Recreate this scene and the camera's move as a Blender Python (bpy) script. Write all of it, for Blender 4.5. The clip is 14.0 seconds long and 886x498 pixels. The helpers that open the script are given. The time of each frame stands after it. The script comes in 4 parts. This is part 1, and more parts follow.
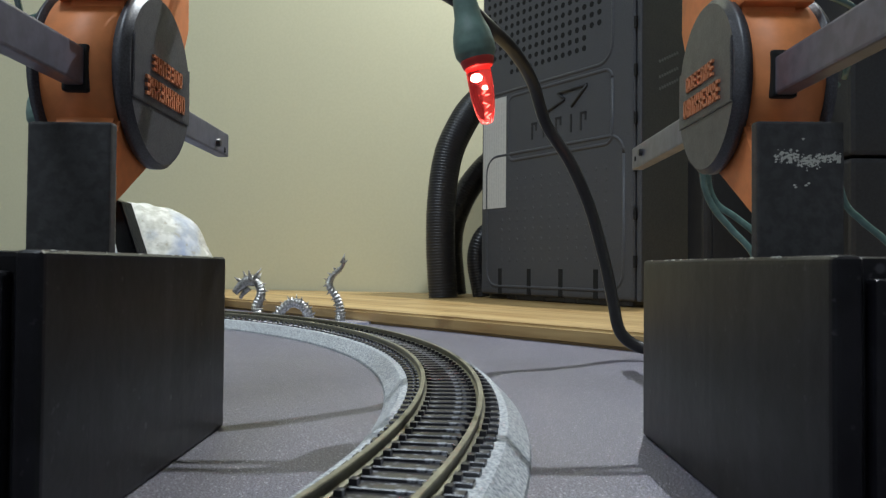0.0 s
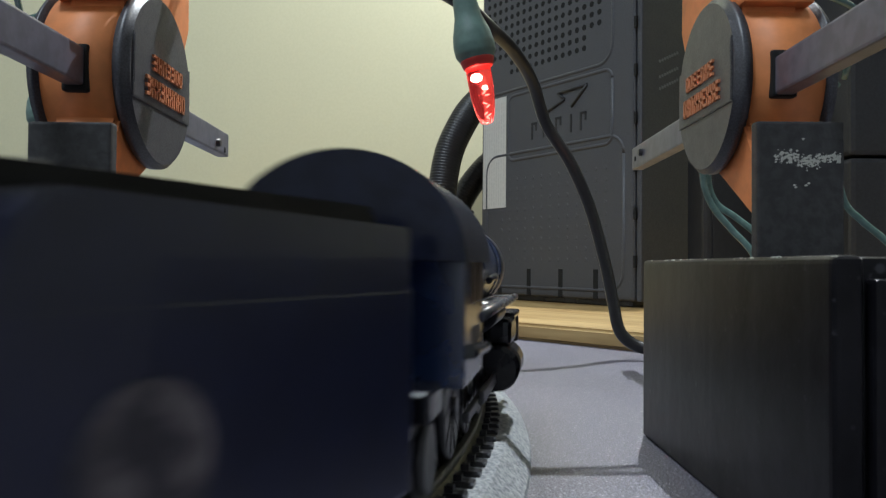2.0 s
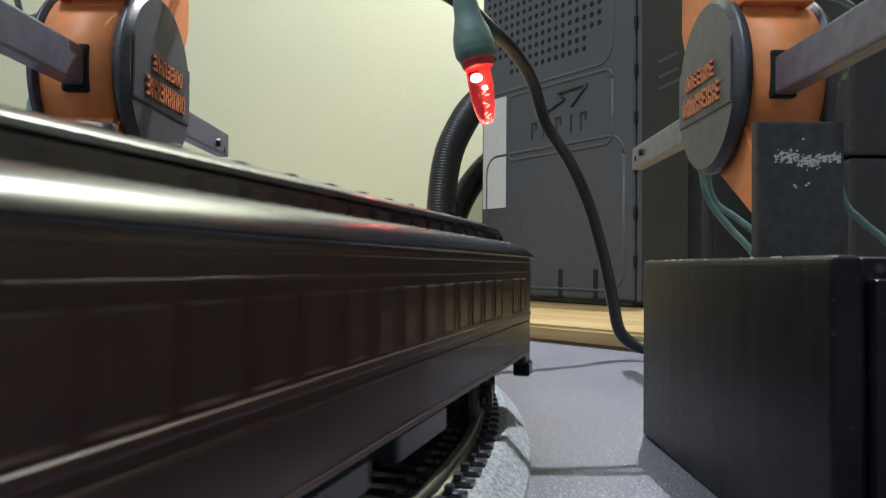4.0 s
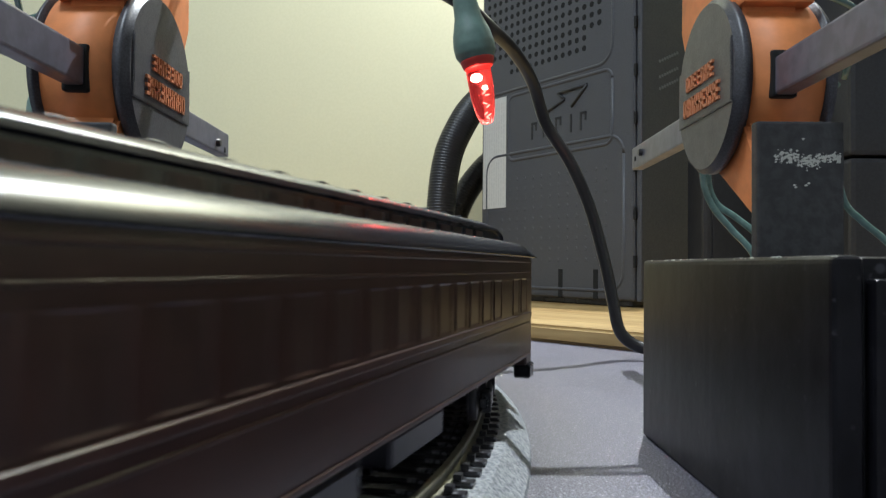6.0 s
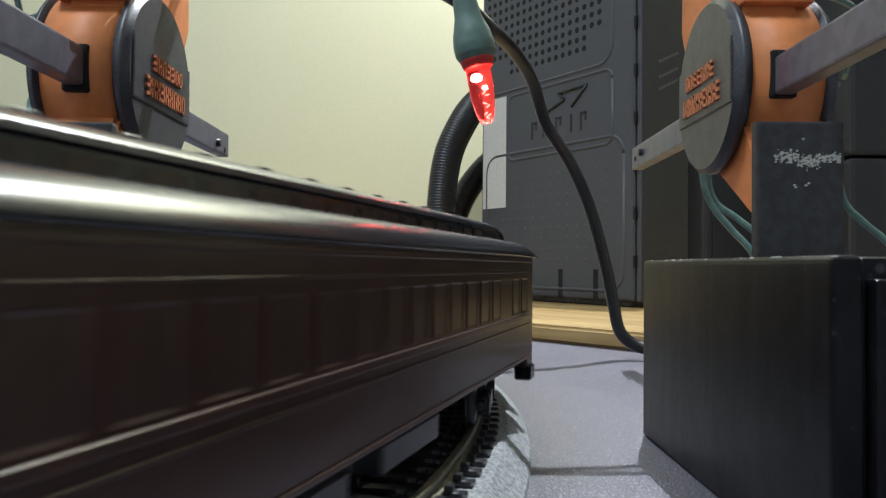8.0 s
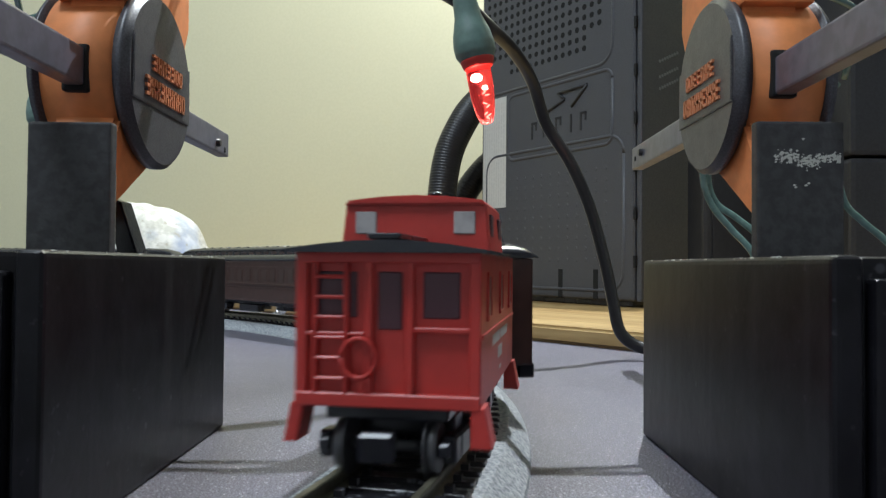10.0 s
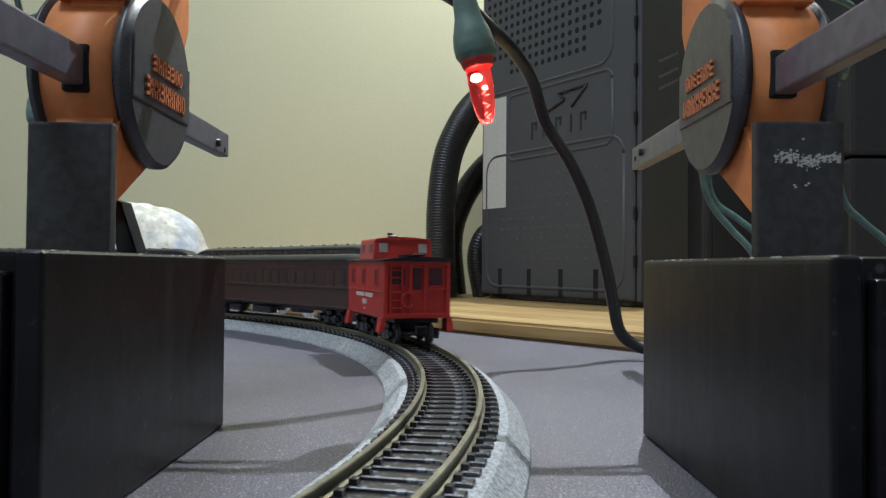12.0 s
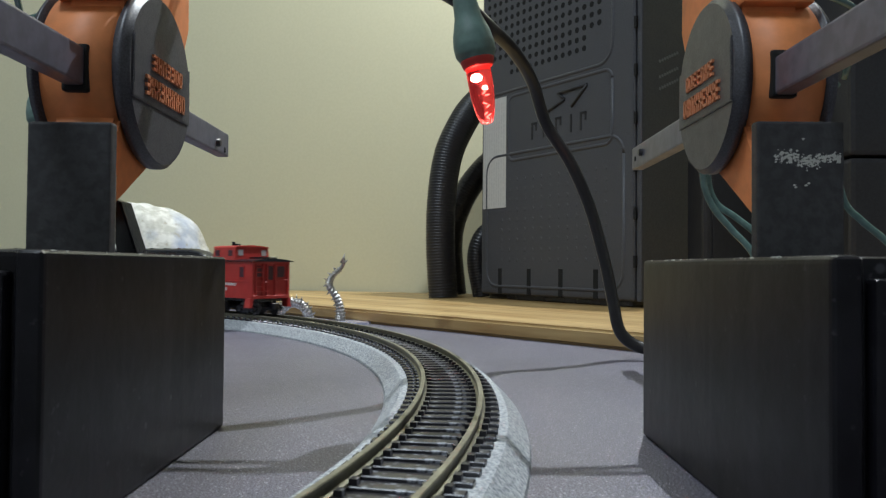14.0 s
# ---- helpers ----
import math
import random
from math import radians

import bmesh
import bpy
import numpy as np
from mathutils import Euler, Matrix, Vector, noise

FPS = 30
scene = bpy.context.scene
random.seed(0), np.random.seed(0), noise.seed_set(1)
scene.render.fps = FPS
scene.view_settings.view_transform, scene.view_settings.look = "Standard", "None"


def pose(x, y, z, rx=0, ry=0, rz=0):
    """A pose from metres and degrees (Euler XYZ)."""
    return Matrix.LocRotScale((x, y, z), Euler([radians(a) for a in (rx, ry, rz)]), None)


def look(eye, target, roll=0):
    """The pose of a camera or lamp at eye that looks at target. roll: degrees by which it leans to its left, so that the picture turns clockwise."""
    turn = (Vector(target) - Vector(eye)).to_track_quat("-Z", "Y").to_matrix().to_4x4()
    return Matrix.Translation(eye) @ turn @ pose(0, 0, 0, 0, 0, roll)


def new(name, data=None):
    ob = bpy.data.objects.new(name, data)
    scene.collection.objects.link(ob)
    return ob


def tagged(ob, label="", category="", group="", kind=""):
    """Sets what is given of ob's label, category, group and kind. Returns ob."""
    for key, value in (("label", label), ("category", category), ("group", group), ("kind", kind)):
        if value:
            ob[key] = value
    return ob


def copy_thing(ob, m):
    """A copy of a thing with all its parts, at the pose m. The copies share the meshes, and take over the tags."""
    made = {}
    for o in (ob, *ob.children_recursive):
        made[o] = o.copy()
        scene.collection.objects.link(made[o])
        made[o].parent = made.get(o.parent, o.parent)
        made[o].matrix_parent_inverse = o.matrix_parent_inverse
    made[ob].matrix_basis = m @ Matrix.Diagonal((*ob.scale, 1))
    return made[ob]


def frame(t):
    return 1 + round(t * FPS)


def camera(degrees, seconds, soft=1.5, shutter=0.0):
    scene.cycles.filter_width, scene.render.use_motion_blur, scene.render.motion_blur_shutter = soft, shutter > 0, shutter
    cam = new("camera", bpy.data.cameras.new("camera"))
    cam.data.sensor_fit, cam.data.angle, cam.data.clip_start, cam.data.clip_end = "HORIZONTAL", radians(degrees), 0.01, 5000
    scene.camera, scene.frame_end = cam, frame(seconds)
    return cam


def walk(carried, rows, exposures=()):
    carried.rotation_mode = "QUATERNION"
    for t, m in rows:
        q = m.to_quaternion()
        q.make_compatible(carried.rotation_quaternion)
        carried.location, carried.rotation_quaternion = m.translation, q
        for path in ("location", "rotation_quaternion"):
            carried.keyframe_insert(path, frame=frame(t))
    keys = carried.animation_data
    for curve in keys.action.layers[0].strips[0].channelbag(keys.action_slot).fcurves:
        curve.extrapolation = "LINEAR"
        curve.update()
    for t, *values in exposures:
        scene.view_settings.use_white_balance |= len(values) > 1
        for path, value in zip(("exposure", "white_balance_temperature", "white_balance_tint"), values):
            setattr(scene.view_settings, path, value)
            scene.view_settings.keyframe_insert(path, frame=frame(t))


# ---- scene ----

MM = 0.001
cam = camera(59.87, 14.0, soft=1.25, shutter=0.8)
cam.data.dof.use_dof, cam.data.dof.focus_distance, cam.data.dof.aperture_fstop = True, 0.19, 120.0
EYE = (0.0, 0.0, 0.02593)
CAM_POSE = look(EYE, (0.0, 1.0, 0.02593 + 0.02244), 0.5)
walk(cam, [(0.0, CAM_POSE), (14.0, CAM_POSE)],
     [(0.0, 0.0), (1.3, 0.05), (2.4, 0.41), (6.5, 0.55), (8.2, 0.54), (10.5, 0.43), (11.5, 0.22), (12.5, 0.10), (14.0, 0.0)])

# ---------------------------------------------------------------- light
world = bpy.data.worlds.new("room_world")
scene.world = world
world.use_nodes = True
world.node_tree.nodes["Background"].inputs[0].default_value = (0.9, 0.95, 1.0, 1)
world.node_tree.nodes["Background"].inputs[1].default_value = 0.02


def area_lamp(name, place, target, size, watts, colour):
    data = bpy.data.lights.new(name, "AREA")
    data.shape, data.size, data.energy, data.color = "DISK", size, watts, colour
    ob = new(name, data)
    ob.matrix_world = look(place, target)
    return ob


desk = bpy.data.lights.new("desk_lamp_light", "POINT")
desk.energy, desk.color, desk.shadow_soft_size = 12.3, (0.865, 0.93, 1.0), 0.0032
new("desk_lamp_light", desk).location = (0.125, 0.420, 0.500)
# Unseen overhead fill, added to brighten the clamps and the right block.
area_lamp("ceiling_light", (-0.6, -0.35, 1.60), (-0.6, -0.35, 0.0), 0.6, 18.3, (0.77, 0.885, 1.0))

# ---------------------------------------------------------------- materials


def material(name, colour, rough=0.5, metal=0.0, grain=0.0, scale=400.0, bump=0.0, second=None, spread=(0.4, 0.6), wear=0.0, coat=0.0, big=None):
    """A surface with two scales of variation; scale is in repeats per metre."""
    m = bpy.data.materials.new(name)
    m.use_nodes = True
    nt = m.node_tree
    b = nt.nodes["Principled BSDF"]
    b.inputs["Roughness"].default_value = rough
    b.inputs["Metallic"].default_value = metal
    b.inputs["Coat Weight"].default_value = coat
    tc = nt.nodes.new("ShaderNodeTexCoord")
    fine = nt.nodes.new("ShaderNodeTexNoise")
    fine.inputs["Scale"].default_value = scale
    fine.inputs["Detail"].default_value = 6
    nt.links.new(tc.outputs["Object"], fine.inputs["Vector"])
    large = nt.nodes.new("ShaderNodeTexNoise")
    large.inputs["Scale"].default_value = big or scale * 0.09
    large.inputs["Detail"].default_value = 3
    nt.links.new(tc.outputs["Object"], large.inputs["Vector"])
    ramp = nt.nodes.new("ShaderNodeValToRGB")
    ramp.color_ramp.elements[0].position, ramp.color_ramp.elements[1].position = spread
    second = second or tuple(c * (1 + grain) for c in colour)
    ramp.color_ramp.elements[0].color = (*colour, 1)
    ramp.color_ramp.elements[1].color = (*second, 1)
    nt.links.new(fine.outputs["Fac"], ramp.inputs["Fac"])
    mix = nt.nodes.new("ShaderNodeMix")
    mix.data_type, mix.blend_type = "RGBA", "MULTIPLY"
    mix.inputs["Factor"].default_value = wear
    nt.links.new(ramp.outputs["Color"], mix.inputs["A"])
    nt.links.new(large.outputs["Fac"], mix.inputs["B"])
    nt.links.new(mix.outputs["Result"], b.inputs["Base Color"])
    rr = nt.nodes.new("ShaderNodeMapRange")
    rr.inputs["To Min"].default_value, rr.inputs["To Max"].default_value = max(rough - 0.12, 0.03), min(rough + 0.12, 1)
    nt.links.new(large.outputs["Fac"], rr.inputs["Value"])
    nt.links.new(rr.outputs["Result"], b.inputs["Roughness"])
    if bump:
        bn = nt.nodes.new("ShaderNodeBump")
        bn.inputs["Strength"].default_value = bump
        bn.inputs["Distance"].default_value = 0.0003
        nt.links.new(fine.outputs["Fac"], bn.inputs["Height"])
        nt.links.new(bn.outputs["Normal"], b.inputs["Normal"])
    return m


def add_specks(m, scale, size, colour):
    """Scatter small pale specks, of dust and of painted sparkle, over a material."""
    nt = m.node_tree
    b = nt.nodes["Principled BSDF"]
    tc = [n for n in nt.nodes if n.type == "TEX_COORD"][0]
    old = b.inputs["Base Color"].links[0].from_socket
    v = nt.nodes.new("ShaderNodeTexVoronoi")
    v.inputs["Scale"].default_value = scale
    nt.links.new(tc.outputs["Object"], v.inputs["Vector"])
    ramp = nt.nodes.new("ShaderNodeValToRGB")
    ramp.color_ramp.elements[0].position, ramp.color_ramp.elements[1].position = size, size * 1.7
    ramp.color_ramp.elements[0].color, ramp.color_ramp.elements[1].color = (1, 1, 1, 1), (0, 0, 0, 1)
    nt.links.new(v.outputs["Distance"], ramp.inputs["Fac"])
    mix = nt.nodes.new("ShaderNodeMix")
    mix.data_type = "RGBA"
    mix.inputs["B"].default_value = (*colour, 1)
    nt.links.new(ramp.outputs["Color"], mix.inputs["Factor"])
    nt.links.new(old, mix.inputs["A"])
    nt.links.new(mix.outputs["Result"], b.inputs["Base Color"])


def add_patches(m, scale, lo, hi, colour, most=1.0, stretch=None):
    """Lay irregular patches of another colour over a material."""
    nt = m.node_tree
    b = nt.nodes["Principled BSDF"]
    tc = [n for n in nt.nodes if n.type == "TEX_COORD"][0]
    old = b.inputs["Base Color"].links[0].from_socket
    v = nt.nodes.new("ShaderNodeTexNoise")
    v.inputs["Scale"].default_value, v.inputs["Detail"].default_value = scale, 5
    nt.links.new(tc.outputs["Object"], v.inputs["Vector"])
    if stretch:
        mp = nt.nodes.new("ShaderNodeMapping")
        mp.inputs["Scale"].default_value = stretch
        nt.links.new(tc.outputs["Object"], mp.inputs["Vector"])
        nt.links.new(mp.outputs["Vector"], v.inputs["Vector"])
    ramp = nt.nodes.new("ShaderNodeMapRange")
    ramp.inputs["From Min"].default_value, ramp.inputs["From Max"].default_value = lo, hi
    ramp.inputs["To Max"].default_value = most
    nt.links.new(v.outputs["Fac"], ramp.inputs["Value"])
    mix = nt.nodes.new("ShaderNodeMix")
    mix.data_type = "RGBA"
    mix.inputs["B"].default_value = (*colour, 1)
    nt.links.new(ramp.outputs["Result"], mix.inputs["Factor"])
    nt.links.new(old, mix.inputs["A"])
    nt.links.new(mix.outputs["Result"], b.inputs["Base Color"])


def table_material():
    """Laminate with a fine fleck and scattered pale dust."""
    m = material("table_laminate", (0.045, 0.042, 0.057), 0.45, 0, scale=3600, bump=0.6, second=(0.215, 0.205, 0.262), spread=(0.43, 0.60), wear=0.2, big=22)
    add_specks(m, 1150, 0.125, (0.40, 0.40, 0.44))
    add_patches(m, 14, 0.52, 0.70, (0.055, 0.050, 0.060), 0.5)
    return m


def wood_material():
    m = material("pine_wood", (0.33, 0.19, 0.060), 0.42, 0, scale=70, bump=0.25, second=(0.56, 0.39, 0.165), spread=(0.34, 0.62), wear=0.35, big=30)
    nt = m.node_tree
    mp = nt.nodes.new("ShaderNodeMapping")
    mp.inputs["Scale"].default_value = (0.12, 1.6, 1.6)
    tc = [n for n in nt.nodes if n.type == "TEX_COORD"][0]
    nt.links.new(tc.outputs["Object"], mp.inputs["Vector"])
    for n in nt.nodes:
        if n.type == "TEX_NOISE":
            nt.links.new(mp.outputs["Vector"], n.inputs["Vector"])
            n.inputs["Distortion"].default_value = 0.8
    return m


def glow_material(name, colour, strength):
    m = bpy.data.materials.new(name)
    m.use_nodes = True
    b = m.node_tree.nodes["Principled BSDF"]
    b.inputs["Base Color"].default_value = (*colour, 1)
    b.inputs["Emission Color"].default_value = (*colour, 1)
    b.inputs["Emission Strength"].default_value = strength
    return m


def glass_material(name, colour, rough=0.05):
    m = bpy.data.materials.new(name)
    m.use_nodes = True
    b = m.node_tree.nodes["Principled BSDF"]
    b.inputs["Base Color"].default_value = (*colour, 1)
    b.inputs["Transmission Weight"].default_value = 1.0
    b.inputs["Roughness"].default_value = rough
    b.inputs["IOR"].default_value = 1.3
    return m


TABLE = table_material()
WALL = material("wall_paint", (0.515, 0.487, 0.322), 0.85, 0, grain=0.03, scale=500, bump=0.05, wear=0.06, big=6)
# For the unseen room shell; pale so that it bounces fill light.
PLAIN = material("room_bounce_paint", (0.60, 0.60, 0.60), 0.9, 0, grain=0.05, scale=80)
WOOD = wood_material()
BALLAST = material("ballast_grey", (0.20, 0.22, 0.24), 0.8, 0, scale=1700, bump=0.9, second=(0.55, 0.58, 0.60), spread=(0.35, 0.68), wear=0.25)
TIE = material("tie_plastic", (0.017, 0.016, 0.019), 0.30, 0, grain=0.6, scale=900, bump=0.3)
RAIL = material("rail_metal", (0.215, 0.205, 0.15), 0.40, 0.6, grain=0.3, scale=700, bump=0.1, wear=0.3)
BLOCK = material("black_painted_block", (0.0055, 0.0052, 0.0068), 0.36, 0, grain=0.8, scale=260, bump=0.25, wear=0.4)
BLOCK.node_tree.nodes["Principled BSDF"].inputs["Specular IOR Level"].default_value = 0.2
add_specks(BLOCK, 170, 0.05, (0.05, 0.05, 0.055))
add_patches(BLOCK, 60, 0.55, 0.75, (0.016, 0.016, 0.020), 0.7)
# Pale vertical streaks: wear and streaky sheen, put into the colour.
add_patches(BLOCK, 330, 0.52, 0.74, (0.024, 0.023, 0.026), 0.75, (1.0, 1.0, 0.045))
add_patches(BLOCK, 900, 0.66, 0.74, (0.06, 0.06, 0.065), 0.6)
PAD = material("black_rubber_pad", (0.030, 0.030, 0.032), 0.6, 0, grain=0.5, scale=700, bump=0.4, wear=0.3)
# Dust and bluish sparkle of the ties, both put into the colour as specks.
add_specks(TIE, 800, 0.21, (0.24, 0.25, 0.28))
MARK = material("moulded_mark", (0.011, 0.011, 0.013), 0.6)
CHIP = material("chipped_white", (0.44, 0.44, 0.40), 0.8, 0, grain=0.1, scale=900, bump=0.5)
ORANGE = material("orange_plastic", (0.70, 0.235, 0.075), 0.56, 0, grain=0.12, scale=350, bump=0.12, wear=0.12)
ORANGE_INK = material("orange_lettering", (0.55, 0.20, 0.09), 0.5, 0, grain=0.15, scale=800)
CAP = material("dark_grey_cap", (0.045, 0.045, 0.052), 0.40, 0, grain=0.7, scale=3000, bump=0.14, wear=0.15)
STEEL = material("blued_steel_bar", (0.15, 0.15, 0.19), 0.36, 0.35, grain=0.3, scale=300, bump=0.1, wear=0.3)
SOCKET = material("green_socket", (0.095, 0.165, 0.145), 0.45, 0, grain=0.2, scale=500, bump=0.1)
WIRE = material("green_wire", (0.085, 0.150, 0.135), 0.14, 0, grain=0.2, scale=600)
CORD = material("black_cord", (0.010, 0.010, 0.011), 0.33, 0, grain=0.3, scale=600)
MODEM = material("charcoal_plastic", (0.050, 0.052, 0.060), 0.5, 0, grain=0.35, scale=1600, bump=0.35, wear=0.12)
HOLE = material("vent_black", (0.004, 0.004, 0.004), 0.9)
PAPER = material("label_paper", (0.52, 0.52, 0.49), 0.7, 0, grain=0.05, scale=300)
PRINT = material("grey_print", (0.46, 0.46, 0.44), 0.8)
PALE_PRINT = material("pale_print", (0.17, 0.18, 0.20), 0.7)
LOOM = material("black_loom", (0.008, 0.008, 0.010), 0.4, 0, grain=0.3, scale=500)
STONE = material("speckled_stone", (0.50, 0.49, 0.42), 0.85, 0, scale=170, bump=0.7, second=(0.74, 0.73, 0.66), wear=0.3)
add_patches(STONE, 26, 0.50, 0.62, (0.22, 0.28, 0.42), 0.8)
add_patches(STONE, 240, 0.58, 0.68, (0.30, 0.27, 0.20), 0.6)
add_patches(WOOD, 45, 0.60, 0.70, (0.20, 0.11, 0.035), 0.7)
PEWTER = material("pewter", (0.27, 0.265, 0.25), 0.36, 0.65, grain=0.8, scale=900, bump=0.4, wear=0.3)
RESIN = material("pale_resin", (0.58, 0.59, 0.72), 0.12, 0, grain=0.2, scale=250, bump=0.1, coat=0.6)
BLUE = material("dark_blue_paint", (0.006, 0.019, 0.066), 0.24, 0, grain=0.2, scale=300, coat=0.4)
TENDER_BLUE = material("tender_blue_paint", (0.007, 0.010, 0.034), 0.36, 0, grain=0.2, scale=300, coat=0.2)
BLACK = material("black_engine_paint", (0.006, 0.0065, 0.010), 0.28, 0, grain=0.4, scale=400)
GREYPAINT = material("graphite_paint", (0.06, 0.06, 0.065), 0.4, 0.2, grain=0.2, scale=500)
SMOKEBOX = material("smokebox_paint", (0.040, 0.040, 0.044), 0.34, 0.1, grain=0.3, scale=500)
COAL = material("coal", (0.004, 0.004, 0.005), 0.5, 0, grain=0.8, scale=500, bump=0.7)
BROWN = material("brown_coach_paint", (0.042, 0.0178, 0.0135), 0.34, 0, grain=0.25, scale=350, coat=0.1)
ROOF = material("black_roof_paint", (0.010, 0.011, 0.016), 0.24, 0, grain=0.3, scale=350)
PANE = material("coach_window", (0.036, 0.0185, 0.0145), 0.32, 0, grain=0.5, scale=200)
# Caboose paint; also colours the lit bulb's collar red, for the glow on it.
RED = material("red_paint_and_bulb_glow", (0.43, 0.030, 0.024), 0.42, 0, grain=0.12, scale=350, bump=0.05)
DARKRED = material("shaded_window", (0.075, 0.026, 0.036), 0.35)
GOLD = material("dull_gold", (0.45, 0.34, 0.10), 0.4, 0.5)
WHITE = material("white_print", (0.60, 0.56, 0.53), 0.6)
# Light in the cupola glass, put into a pale pane colour.
CUPANE = material("lit_pane", (0.33, 0.31, 0.31), 0.12, 0, grain=0.3, scale=500)
EMBLEM = material("dull_emblem", (0.035, 0.032, 0.044), 0.5, 0, scale=330, second=(0.15, 0.13, 0.145), spread=(0.42, 0.6))
ROOF.node_tree.nodes["Principled BSDF"].inputs["Specular IOR Level"].default_value = 0.6
BLUE.node_tree.nodes["Principled BSDF"].inputs["Coat Roughness"].default_value = 0.24
COAL.node_tree.nodes["Principled BSDF"].inputs["Specular IOR Level"].default_value = 0.2
for glossy in (BLUE,):
    glossy.node_tree.nodes["Principled BSDF"].inputs["Specular IOR Level"].default_value = 1.0
GLOW = glow_material("red_filament", (1.0, 0.34, 0.26), 45.0)
# Dimmer flecks of glow inside the bulb, emitting on their own.
EMBER = glow_material("red_glow_fleck", (1.0, 0.26, 0.20), 7.0)
NUMBER = material("dark_number_ink", (0.030, 0.028, 0.026), 0.5, 0, grain=0.2, scale=500)
CABROOF = material("blue_black_roof_paint", (0.007, 0.009, 0.020), 0.20, 0, grain=0.4, scale=400)
CABROOF.node_tree.nodes["Principled BSDF"].inputs["Specular IOR Level"].default_value = 0.3
CASE = material("case_plastic", (0.014, 0.0145, 0.017), 0.45, 0, grain=0.4, scale=900, bump=0.2, wear=0.2)
# Lighter grey: the board tops' bright reflection, put into the colour.
BOARDPAINT = material("reflecting_board_paint", (0.055, 0.057, 0.065), 0.27, 0, grain=0.5, scale=500, bump=0.1, wear=0.3)
GLOSS = material("gloss_black_paint", (0.012, 0.012, 0.015), 0.20, 0, grain=0.3, scale=400)
BULB = glass_material("glowing_red_bulb_glass", (0.96, 0.085, 0.085), 0.24)
# The glass itself emits a faint red glow, on the unlit bulb as well.
BULB.node_tree.nodes["Principled BSDF"].inputs["Emission Color"].default_value = (1.0, 0.05, 0.06, 1)
BULB.node_tree.nodes["Principled BSDF"].inputs["Emission Strength"].default_value = 0.07

# ---------------------------------------------------------------- mesh helpers (millimetres)


def mesh_object(name, bm, mat, parent=None, label="", smooth=False):
    me = bpy.data.meshes.new(name)
    bmesh.ops.scale(bm, vec=(MM, MM, MM), verts=bm.verts)
    if smooth:
        for f in bm.faces:
            f.smooth = True
    bm.to_mesh(me)
    bm.free()
    for one in mat if isinstance(mat, (list, tuple)) else [mat]:
        me.materials.append(one)
    ob = new(name, me)
    ob.parent = parent
    if label:
        ob["label"] = label
    return ob


def part(name, bm, mat, parent, label="", smooth=False):
    return mesh_object(name, bm, mat, parent, label, smooth)


def thing(name, label, category, place=None, group="", kind=""):
    ob = new(name)
    ob.empty_display_size = 0.01
    if place is not None:
        ob.matrix_basis = place
    return tagged(ob, label, category, group, kind)


def mm_pose(x, y, z, rx=0, ry=0, rz=0):
    return pose(x * MM, y * MM, z * MM, rx, ry, rz)


def box(bm, lo, hi, bevel=0.0, seg=2, mat=0, m=None):
    c = [(a + b) / 2 for a, b in zip(lo, hi)]
    s = [abs(b - a) for a, b in zip(lo, hi)]
    r = bmesh.ops.create_cube(bm, size=1, matrix=Matrix.Translation(c) @ Matrix.Diagonal((*s, 1)))
    vs = r["verts"]
    if bevel:
        es = list({e for v in vs for e in v.link_edges})
        r = bmesh.ops.bevel(bm, geom=es, offset=bevel, segments=seg, affect="EDGES", profile=0.6)
        vs = list({v for f in r["faces"] for v in f.verts} | {v for v in vs if v.is_valid})
    for f in {f for v in vs for f in v.link_faces}:
        f.material_index = mat
    if m is not None:
        bmesh.ops.transform(bm, matrix=m, verts=vs)
    return vs


def boxm(lo, hi, bevel=0.0, seg=2):
    bm = bmesh.new()
    box(bm, lo, hi, bevel, seg)
    return bm


def cyl(bm, a, b, r1, r2=None, seg=20, bevel=0.0, mat=0):
    a, b = Vector(a), Vector(b)
    d = b - a
    m = Matrix.Translation((a + b) / 2) @ d.to_track_quat("Z", "Y").to_matrix().to_4x4()
    r = bmesh.ops.create_cone(bm, cap_ends=True, segments=seg, radius1=r1, radius2=r1 if r2 is None else r2, depth=d.length, matrix=m)
    vs = r["verts"]
    if bevel:
        es = [e for e in {e for v in vs for e in v.link_edges} if any(len(f.verts) > 4 for f in e.link_faces)]
        q = bmesh.ops.bevel(bm, geom=es, offset=bevel, segments=2, affect="EDGES")
        vs = list({v for f in q["faces"] for v in f.verts} | {v for v in vs if v.is_valid})
    for f in {f for v in vs for f in v.link_faces}:
        f.material_index = mat
        f.smooth = len(f.verts) <= 4
    return vs


def cylm(a, b, r1, r2=None, seg=20, bevel=0.0):
    bm = bmesh.new()
    cyl(bm, a, b, r1, r2, seg, bevel)
    return bm


